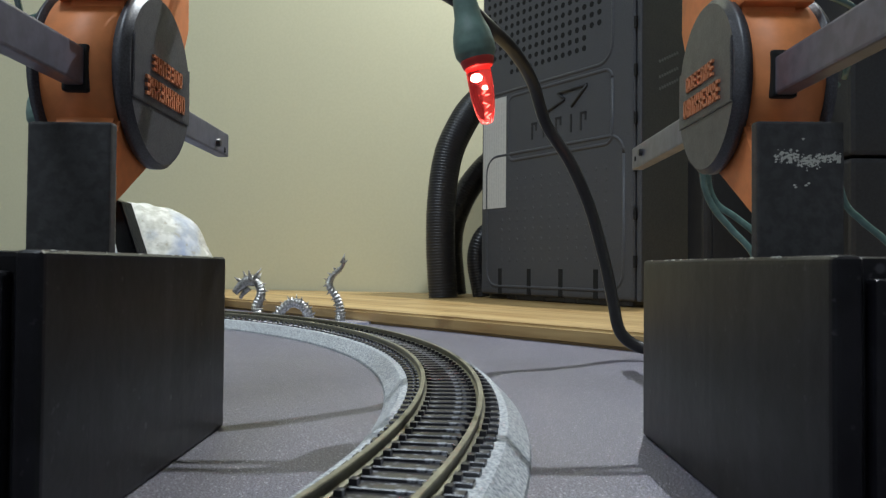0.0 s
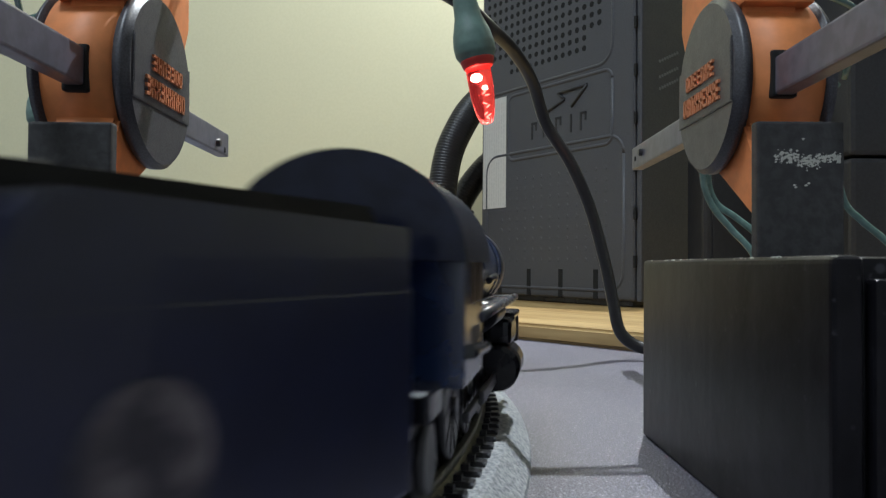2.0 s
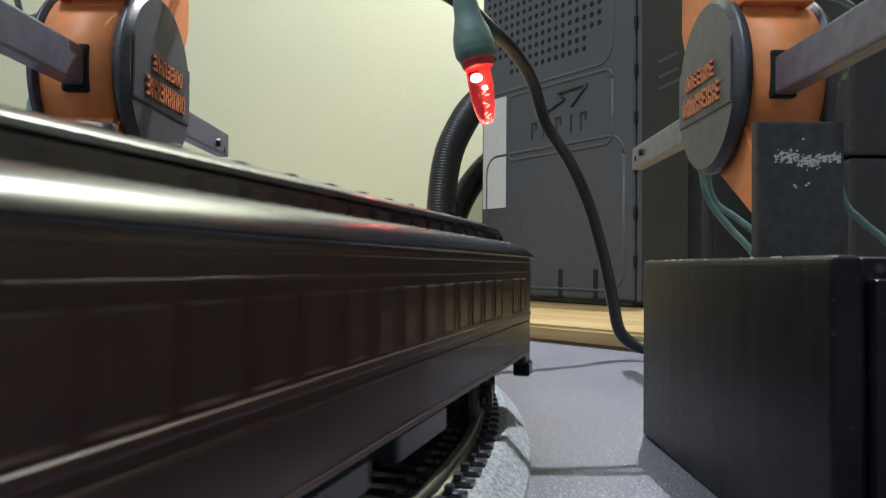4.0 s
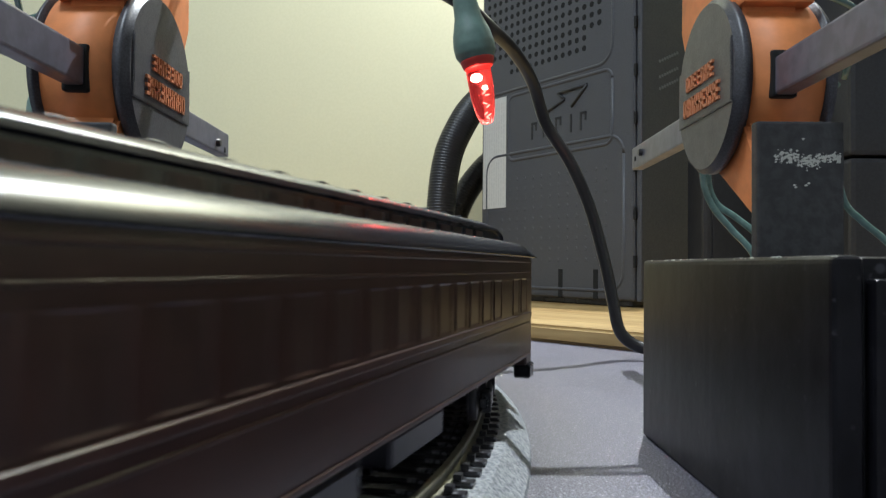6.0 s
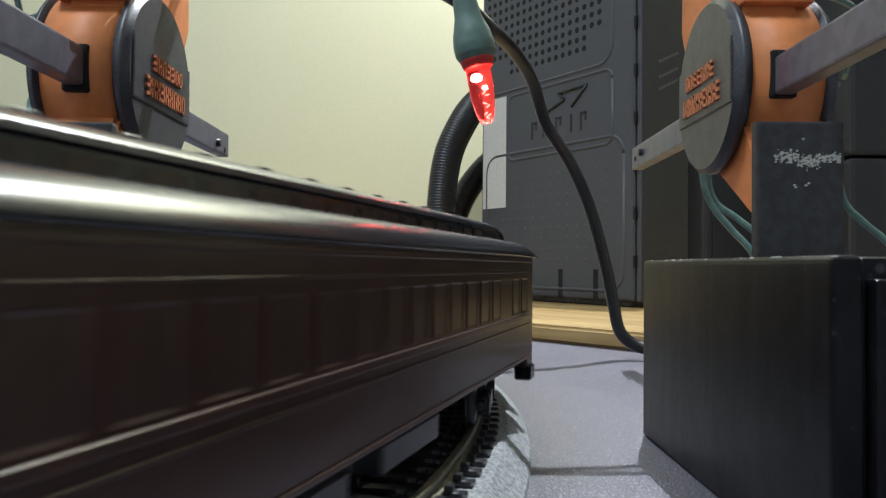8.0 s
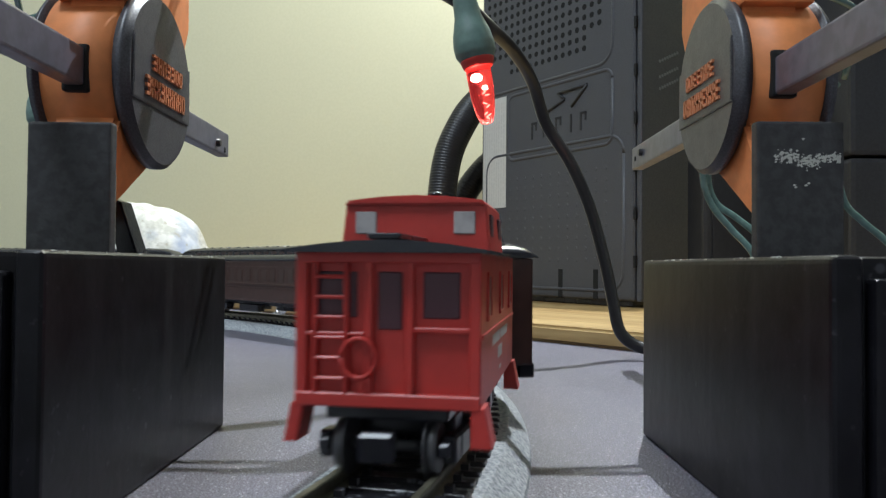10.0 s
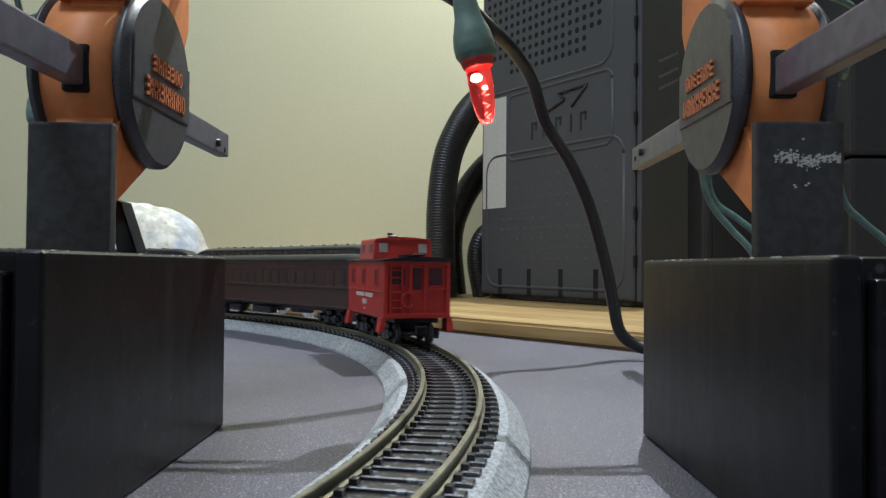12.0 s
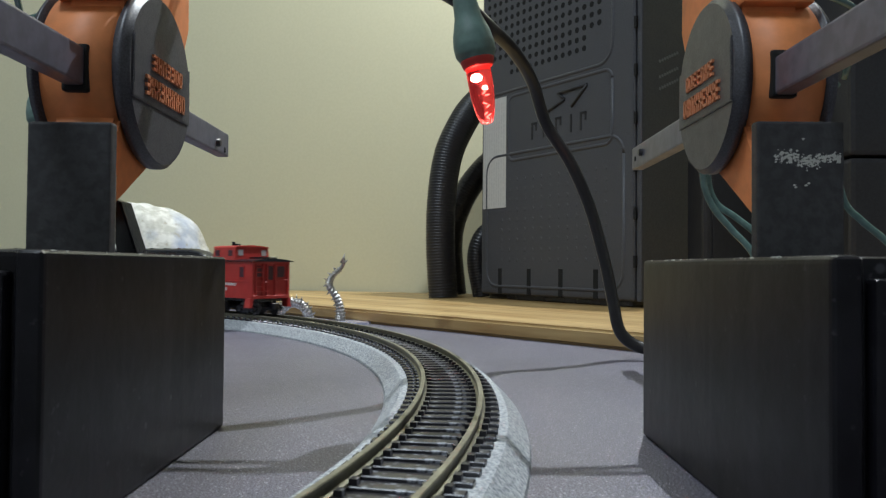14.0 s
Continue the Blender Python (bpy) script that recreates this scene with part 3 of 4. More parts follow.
def build_modem():
    rz = -56.0
    t = thing("modem", "charcoal plastic upright modem with a vented side and white label", "modem", mm_pose(24, 488, 6.05, 0, 0, rz))
    W, T, H = 131.0, 62.0, 232.0
    part("case", boxm((0, 0, 3), (W - 4.0, T, H), 2.2, 3), MODEM, t)
    part("port_side", boxm((W - 3.4, 1.0, 3), (W, T - 1, H), 0.9, 2), MODEM, t, "charcoal port panel")
    for k in range(4):
        x = 18 + k * 27
        part("foot_slot", boxm((x, -0.25, 3.4), (x + 3.5, 0.6, 19), 0.2, 1), HOLE, t)
    part("foot", boxm((4, 4, 0), (W - 8, T - 4, 3.2), 0.5), BLACK, t)
    # raised rims of the panels
    def rim(x0, z0, x1, z1, r, w=2.4):
        pts = []
        for cx, cz, a0 in ((x1 - r, z1 - r, 0), (x0 + r, z1 - r, 90), (x0 + r, z0 + r, 180), (x1 - r, z0 + r, 270)):
            for k in range(6):
                a = radians(a0 + k * 18)
                pts.append(Vector((cx + r * math.cos(a), 0.62, cz + r * math.sin(a))))
        pts.append(pts[0])
        bm = bmesh.new()
        tube(bm, pts, w * 0.5, 8)
        return bm
    part("panel_rim", rim(3, 126.5, 112, 240, 10), MODEM, t)
    part("panel_rim", rim(27, 84, 112, 123, 5), MODEM, t)
    part("panel_rim", rim(6, 8, 120, 88, 10), MODEM, t)
    # vent holes
    bm, first = bmesh.new(), None
    for i in range(18):
        for j in range(16):
            x, z = 7.5 + i * 5.6, 138 + j * 5.6
            if (i > 15 and j < 2) or (x < 28 and z < 146):
                continue
            if first is None:
                cyl(bm, (0, 0.4, 0), (0, -0.12, 0), 1.6, seg=10)
                first = part("vent_hole", bm, HOLE, t)
                ob = first
            else:
                ob = first.copy()
                scene.collection.objects.link(ob)
            ob.location = (x * MM, 0, z * MM)
    bm = bmesh.new()
    for i in range(13):
        for j in range(9):
            x, z = 21 + i * 7.2, 24 + j * 6.0
            cyl(bm, (x, 0.6, z), (x, -0.22, z), 1.5, 1.1, seg=8)
    tagged(part("dimple_pattern", bm, MODEM, t), kind="stuff")
    # embossed mark: an arrow and a row of plain bars
    bm = bmesh.new()
    for a, b in (((61.4, 108), (76.6, 113)), ((76.6, 113), (71, 117)), ((71, 117), (94, 118)), ((94, 118), (82, 108))):
        d = Vector((b[0] - a[0], 0, b[1] - a[1]))
        tube(bm, [Vector((a[0], -0.1, a[1])), Vector((b[0], -0.1, b[1]))], 0.9, 6)
    part("emblem", bm, MARK, t)
    for k, x in enumerate((48.5, 58.5, 69, 81, 88.5)):
        bm = bmesh.new()
        box(bm, (x, -0.25, 94), (x + 1.2, 0.2, 104), 0)
        if k != 3:
            box(bm, (x, -0.25, 102.6), (x + 4.6, 0.2, 104), 0)
            box(bm, (x + 3.6, -0.25, 94 if k % 2 else 99), (x + 4.8, 0.2, 104), 0)
        part("emblem_bar", bm, MARK, t)
    lab = part("label_sticker", boxm((2.2, -0.25, 56), (25, 0.1, 124), 0.1, 1), PAPER, t, "white printed paper label")
    rnd = random.Random(5)
    bm = bmesh.new()
    for k in range(9):
        x = 4.0 + k * 2.3
        z = 57.5
        while z < 120:
            l = rnd.uniform(0.8, 3.5)
            box(bm, (x, -0.32, z), (x + 0.7, -0.2, min(z + l, 121)), 0)
            z += l + rnd.uniform(0.4, 1.3)
    part("small_print", bm, PRINT, lab)
    # port panel seams and pale captions
    for k in range(9):
        part("seam_clip", boxm((W - 4.2, -0.35, 20 + k * 24), (W - 2.6, 0.8, 26 + k * 24), 0.1, 1), HOLE, t)
    bm = bmesh.new()
    for z in (124, 116, 110):
        for k in range(8):
            box(bm, (W - 0.1, 13.5 + k * 1.9, z + k * 0.9), (W + 0.15, 14.9 + k * 1.9, z + 1.4 + k * 0.9), 0)
    part("captions", bm, PALE_PRINT, t)


def build_cases():
    c = thing("equipment_case", "black plastic equipment case standing on the board", "case", mm_pose(0, 0, 6.05), "cases by the wall")
    part("body", boxm((158, 298, 0), (262, 348, 63.6), 2.0), CASE, c)
    part("lid", boxm((158, 298, 64.4), (262, 348, 200), 2.0), CASE, c)
    d = thing("equipment_case", "matt black equipment case close to the wall", "case", mm_pose(0, 0, 6.05), "cases by the wall")
    part("body", boxm((119, 352, 0), (300, 376, 240), 2.0), CASE, d)
    part("front_frame", boxm((123, 351, 8), (296, 352.4, 232), 0.5), CORD, d)


def build_looms():
    g = "corrugated looms"

    def loom(path, r, label):
        p = smooth_path(path, 10)
        # even steps
        out, acc = [p[0]], 0.0
        for a, b in zip(p, p[1:]):
            L = (b - a).length
            while acc + L >= 0.6:
                k = (0.6 - acc) / L
                a = a + (b - a) * k
                out.append(a)
                L = (b - a).length
                acc = 0.0
            acc += L
        n = len(out) - 1
        ob = mesh_object("cable_loom", tubem(out, lambda u: r * (1.0 if (int(round(u * n)) % 3) < 2 else 0.92), 20), LOOM)
        tagged(ob, label, "cable loom", g)
    loom([(70, 545, 165), (38, 524, 150), (21, 506, 133), (11.5, 497, 118), (2.8, 493, 97), (-1.2, 490, 68), (-1.6, 488, 37), (0.4, 487, 6.2)], 9.4, "black corrugated cable loom curving down to the board")
    loom([(75, 545, 125), (45, 528, 108), (22, 520, 86), (9, 520, 62), (5, 520, 40), (8, 520, 6.2)], 8.4, "thinner black corrugated loom behind the modem")
    loom([(60, 530, 70), (38, 512, 55), (26, 505, 45), (22, 503, 30), (26, 503, 6.2)], 6.4, "short black loom end behind the modem")


def build_cord():
    pts = [(-75, 152, 128), (-40, 163, 110), (-5, 177, 92.3), (1.2, 180, 89.5), (6.2, 184, 87.8), (11.2, 188, 84.6), (17.8, 200, 82.6), (24.3, 212, 77.3), (29.3, 220, 67), (36.1, 220, 56.3), (41.8, 220, 43.5), (46.2, 220, 28), (48.4, 219, 16.5), (50, 218, 8.5), (53.2, 217, 4.8), (58, 215, 3.2), (68, 208, 2.1), (95, 188, 2.1), (125, 175, 2.1)]
    tagged(mesh_object("power_cord", tubem(smooth_path(pts, 8), 1.7, 14), CORD), "glossy black power cord curving down onto the table", "cord")


def build_stone():
    bm = bmesh.new()
    bmesh.ops.create_icosphere(bm, subdivisions=5, radius=1)
    for v in bm.verts:
        n = noise.fractal(v.co * 1.6, 1.0, 2.0, 4) * 0.06 + noise.noise(v.co * 9) * 0.012
        v.co = v.co * (1 + n)
        v.co.x *= 52
        v.co.y *= 35
        v.co.z = max(v.co.z * 57 + 3.5, 0.02)
    for f in bm.faces:
        f.smooth = True
    ob = mesh_object("stone", bm, STONE)
    ob.matrix_basis = mm_pose(-176.5, 436, 0.02)
    tagged(ob, "large pale speckled rounded stone resting on the table", "stone")


def build_serpent():
    """A small cast sea serpent in three humps on a resin puddle, one mesh."""
    bm = bmesh.new()

    def spines(path, count, size, reach, up):
        for k in range(count):
            i = int((k + 0.5) / count * (len(path) - 1))
            p = path[i]
            d = (path[min(i + 1, len(path) - 1)] - path[max(i - 1, 0)]).normalized()
            o = up(d).normalized()
            cyl(bm, p + o * reach * 0.7, p + o * (reach + size) - d * size * 0.3, size * 0.48, 0.08, seg=6)
    # neck and head
    neck = smooth_path([(-87, 365, 0), (-88, 365, 6), (-86, 365, 12), (-87.5, 365, 17), (-91, 364, 18.5)], 8)
    tube(bm, neck, lambda u: 2.6 - 1.0 * u, 12)
    spines(neck, 8, 1.5, 2.0, lambda d: Vector((d.z, 0, -d.x)))
    head = smooth_path([(-89.5, 364, 18.5), (-92.5, 363.5, 18), (-95.5, 363, 15.5), (-98, 362.5, 12.5)], 6)
    tube(bm, head, lambda u: 2.9 - 1.3 * u, 10)
    jaw = smooth_path([(-91.5, 364, 15), (-94, 363.5, 12.5), (-95.5, 363, 10)], 5)
    tube(bm, jaw, lambda u: 1.6 - 0.8 * u, 8)
    for a, b in (((-89.5, 364, 19), (-86, 365, 24.5)), ((-90.5, 362, 19), (-91, 361, 23.5)), ((-94.5, 363, 17.5), (-98, 362, 20)), ((-89.5, 366, 18), (-86.5, 368, 22)), ((-92.5, 364, 18.5), (-94.5, 364, 23))):
        cyl(bm, a, b, 1.25, 0.15, seg=6)
    # hump
    hump = smooth_path([(-78, 362, -0.5), (-76, 361, 4), (-71, 360, 8.2), (-66, 359, 7.5), (-62.5, 358, 3.5), (-61.5, 358, -0.5)], 8)
    tube(bm, hump, lambda u: 2.1, 12)
    spines(hump, 11, 1.5, 2.1, lambda d: Vector((-d.z, 0, d.x)))
    # tail
    tail = smooth_path([(-46.5, 350, 0), (-46.3, 350, 5), (-48, 350, 11), (-51.5, 350, 16.5), (-50.5, 350, 20.5), (-46.5, 350, 24.5), (-45, 350, 27.5), (-45.2, 350, 30)], 8)
    tube(bm, tail, lambda u: 1.75 * (1 - u) ** 0.8 + 0.35, 12)
    spines(tail[:40], 10, 1.3, 1.7, lambda d: Vector((-d.z, 0, d.x)))
    cyl(bm, (-45.6, 350, 26.5), (-43.0, 350, 28.6), 0.7, 0.1, seg=6)
    cyl(bm, (-46, 350, 27), (-44.6, 350, 31.4), 0.9, 0.1, seg=6)
    for body, first, last, thick in ((tail, 1, 40, 2.75), (hump, 2, 38, 2.5), (neck, 1, 26, 2.9)):
        for i in range(first, last, 2):
            d = (body[min(i + 1, len(body) - 1)] - body[i - 1]).normalized()
            r = thick * ((1 - i / len(body)) ** 0.8 * 0.8 + 0.2 if body is tail else 1.0 if body is hump else 1 - 0.35 * i / len(body))
            bmesh.ops.create_cone(bm, cap_ends=True, segments=12, radius1=r, radius2=r * 0.86, depth=0.55,
                                  matrix=Matrix.Translation(body[i]) @ d.to_track_quat("Z", "Y").to_matrix().to_4x4())
    # puddles
    rnd = random.Random(2)
    for cx, cy, rx, ry in ((-45, 346, 16, 8), (-66, 356, 13, 8), (-86, 364, 10, 6)):
        ring_ = []
        for k in range(28):
            a = k / 28 * math.tau
            q = 1 + 0.16 * math.sin(3 * a + cx) + 0.1 * math.sin(5 * a)
            ring_.append((cx + rx * q * math.cos(a), cy + ry * q * math.sin(a)))
        vs = prism(bm, ring_, "z", 0.02, 1.0)
        for f in {f for v in vs for f in v.link_faces}:
            f.material_index = 1
    ob = mesh_object("sea_serpent_figurine", bm, [PEWTER, RESIN])
    tagged(ob, "small pewter sea serpent figurine rising from pale resin puddles", "figurine")


build_room()
build_table()
build_board()
build_block(-1, 34.8, 66.9, 123.6)
build_block(1, 31.2, 61.5, 120.0)
build_clamp(-1, 51.5, (48.6, 60.9), 46.6, 60.2, 209.0, (0.15, 0.0))
build_clamp(1, 47.5, (45.7, 58.5), 47.6, 55.3, 219.0, (-0.3, 0.0))
build_lights()
build_modem()
build_cases()
build_looms()
build_cord()
build_stone()
build_serpent()

# ---------------------------------------------------------------- train (x forward, rail top at z = 0)
HALF = 9.2


def wheelset(parent, x, r, gauge=9.0, spokes=False, name="wheelset"):
    bm = bmesh.new()
    for s in (-1, 1):
        cyl(bm, (0, s * 3.9, 0), (0, s * 4.1, 0), r + 0.5, seg=24)
        cyl(bm, (0, s * 4.05, 0), (0, s * 5.1, 0), r, r * 0.97, seg=24)
        if spokes:
            for k in range(10):
                a = k * math.tau / 10
                box(bm, (-0.22, s * 5.0 - 0.2, 0.6), (0.22, s * 5.0 + 0.35, r * 0.9), m=Matrix.Rotation(a, 4, "Y"))
            cyl(bm, (0, s * 4.9, 0), (0, s * 5.6, 0), 1.1, seg=12)
    cyl(bm, (0, -4, 0), (0, 4, 0), 0.6, seg=10)
    w = part(name, bm, GREYPAINT if not spokes else BLACK, parent)
    w.location = (x * MM, 0, r * MM)
    return w


def truck(parent, x, turn, wb=11.0, r=2.6):
    bm = bmesh.new()
    for s in (-1, 1):
        box(bm, (-wb / 2 - 2.6, s * 5.4, 2.0), (wb / 2 + 2.6, s * 6.5, 3.4), 0.2, 1)
        for k in (-1, 1):
            box(bm, (k * wb / 2 - 1.2, s * 5.5, 1.2), (k * wb / 2 + 1.2, s * 6.9, 3.9), 0.25, 1)
        box(bm, (-2.2, s * 5.5, 0.9), (2.2, s * 6.8, 3.6), 0.3, 1)
    box(bm, (-1.8, -6, 2.8), (1.8, 6, 5.2), 0.2, 1)
    t = part("truck", bm, BLACK, parent, "black plastic wheel truck")
    t.matrix_basis = mm_pose(x, 0, 0, 0, 0, turn)
    for k in (-1, 1):
        wheelset(t, k * wb / 2, r)
    return t


def coupler(parent, x, s):
    bm = bmesh.new()
    box(bm, (x, -0.9, 3.0), (x + s * 3.4, 0.9, 4.4), 0.15, 1) if s > 0 else box(bm, (x + s * 3.4, -0.9, 3.0), (x, 0.9, 4.4), 0.15, 1)
    box(bm, (x + s * 3.2 - 0.8, -1.7, 2.3), (x + s * 3.2 + 0.8, 1.7, 5.0), 0.3, 1)
    part("coupler", bm, BLACK, parent)


def half_turn(spacing):
    return math.degrees(math.asin(spacing / 2 / RADIUS))


def build_coach(label, lit):
    L = 134.0
    t = thing("passenger_coach", label, "train car", group="coaches of the train")
    e = L / 2
    B = 92.0
    part("body", boxm((-e + 5, -HALF, 6.2), (e - 5, HALF, 21.8), 0.35, 2), BROWN, t, "dark brown coach side")
    for s in (-1, 1):
        bm = bmesh.new()
        a, b = sorted((s * (e - 5), s * (e - 0.6)))
        box(bm, (a, -HALF + 0.5, 4.6), (b, HALF - 0.5, 21.4), 0.4, 2)
        part("vestibule", bm, BROWN, t)
        a, b = sorted((s * (e - 0.7), s * (e + 0.9)))
        part("diaphragm", boxm((a, -3.6, 5), (b, 3.6, 22.2), 0.4, 2), BLACK, t)
        for q in (-1, 1):
            a, b = sorted((s * (e - 4.6), s * (e - 1.2)))
            lo, hi = sorted((q * (HALF - 2.6), q * HALF))
            part("steps", boxm((a, lo, 2.6), (b, hi, 5.0), 0.25, 1), BLACK, t)
            lo, hi = sorted((q * (HALF - 0.52), q * (HALF - 0.38)))
            part("door_pane", boxm((a + 0.5, lo, 12.5), (b - 0.2, hi, 17.6), 0.1, 1), PANE, t)
        coupler(t, s * (e + 0.3), s)
    # roof with a raised clerestory that dips at the ends
    half = [(HALF + 0.3, 21.5), (HALF + 0.28, 21.85), (9.25, 22.3), (8.9, 22.8), (8.3, 23.3), (7.4, 23.7), (6.2, 23.95), (4.9, 24.05)]
    prof = [(-y, z) for y, z in half] + half[::-1]
    bm = bmesh.new()
    rows = []
    for x, k in ((-e + 0.4, 0.35), (-e + 2, 0.72), (-e + 6, 1.0), (e - 6, 1.0), (e - 2, 0.72), (e - 0.4, 0.35)):
        rows.append([bm.verts.new((x, y, 21.5 + (z - 21.5) * k)) for y, z in prof])
    for a, b in zip(rows, rows[1:]):
        for k in range(len(prof) - 1):
            bm.faces.new((a[k], a[k + 1], b[k + 1], b[k])).smooth = True
        bm.faces.new((a[-1], a[0], b[0], b[-1]))
    bm.faces.new(rows[0])
    bm.faces.new(rows[-1][::-1])
    bmesh.ops.recalc_face_normals(bm, faces=bm.faces)
    part("lower_roof", bm, ROOF, t, "glossy black roof")
    prof = [(-4.7, 23.2), (-4.6, 25.3), (-5.0, 25.5), (-4.9, 25.9), (-3.2, 26.7), (0, 27.1), (3.2, 26.7), (4.9, 25.9), (5.0, 25.5), (4.6, 25.3), (4.7, 23.2)]
    bm = bmesh.new()
    rows = []
    for x, k, w in ((-e + 1.0, -0.35, 0.8), (-e + 2.4, 0.25, 0.9), (-e + 5.0, 0.72, 0.97), (-e + 9, 0.96, 1), (-e + 14, 1.0, 1), (e - 14, 1.0, 1), (e - 9, 0.96, 1), (e - 5.0, 0.72, 0.97), (e - 2.4, 0.25, 0.9), (e - 1.0, -0.35, 0.8)):
        rows.append([bm.verts.new((x, y * w, 23.2 + (z - 23.2) * k if k > 0 else 23.2 + k * 2 - (0.3 if 2 < i < 8 else 0.6))) for i, (y, z) in enumerate(prof)])
    for a, b in zip(rows, rows[1:]):
        for k in range(len(prof) - 1):
            bm.faces.new((a[k], a[k + 1], b[k + 1], b[k])).smooth = 3 <= k <= 6
        bm.faces.new((a[-1], a[0], b[0], b[-1]))
    bm.faces.new(rows[0])
    bm.faces.new(rows[-1][::-1])
    bmesh.ops.recalc_face_normals(bm, faces=bm.faces)
    roof = part("clerestory", bm, ROOF, t, "raised black clerestory roof")
    bm = bmesh.new()
    for k in range(14):
        x = -e + 18 + k * 7.5
        for s in (-1, 1):
            box(bm, (x - 0.5, s * 1.3 - 0.4, 26.6), (x + 0.5, s * 1.3 + 0.4, 27.3), 0.1, 1)
    part("roof_vents", bm, ROOF, roof)
    for s in (-1, 1):
        lo, hi = sorted((s * 4.55, s * 4.75))
        bm = bmesh.new()
        for k in range(18):
            x = -e + 17 + k * 5.6
            box(bm, (x, lo, 24.1), (x + 3.6, hi, 25.0))
        part("clerestory_panes", bm, PANE, roof)
    # mouldings
    for s in (-1, 1):
        for z, h, d in ((20.7, 0.5, 0.22), (19.2, 0.25, 0.18), (12.4, 0.75, 0.34), (11.4, 0.28, 0.15), (6.4, 0.5, 0.22)):
            lo, hi = sorted((s * (HALF - 0.05), s * (HALF + d)))
            part("moulding", boxm((-e + 5, lo, z), (e - 5, hi, z + h), min(0.3 * h, 0.2), 3), BROWN, t)
    # windows, one frame and pane each
    frame_bm, pane_bm = bmesh.new(), bmesh.new()
    vs = box(frame_bm, (-2.1, -0.15, 0), (2.1, 0.09, 5.0))
    front = [f for f in frame_bm.faces if f.normal.y > 0.9]
    bmesh.ops.inset_individual(frame_bm, faces=front, thickness=0.35, depth=-0.08)
    box(pane_bm, (-1.8, -0.1, 0.3), (1.8, 0.03, 4.7))
    f0, p0 = part("window", frame_bm, BROWN, t), None
    p0 = part("pane", pane_bm, PANE, f0)
    first = True
    for s in (-1, 1):
        for k in range(20):
            if k in (2, 17):
                continue
            x = -e + 10.2 + k * 5.97
            f = f0 if first else f0.copy()
            if not first:
                p = p0.copy()
                scene.collection.objects.link(f)
                scene.collection.objects.link(p)
                p.parent = f
            f.matrix_basis = mm_pose(x, s * (HALF + 0.02), 13.4, 0, 0, 0 if s > 0 else 180)
            first = False
    # underframe
    part("underframe", boxm((-e + 6, -5, 4.6), (e - 6, 5, 6.3), 0.2, 1), BLACK, t)
    for x, l, y in ((-14, 12, -6), (6, 16, -5.5), (-8, 14, 6), (16, 9, 6)):
        part("underbody_box", boxm((x, y - 1.6, 2.2), (x + l, y + 1.6, 5.0), 0.3, 1), BLACK, t)
    for s in (-1, 1):
        truck(t, s * B / 2, s * half_turn(B), 13.0)
    return t


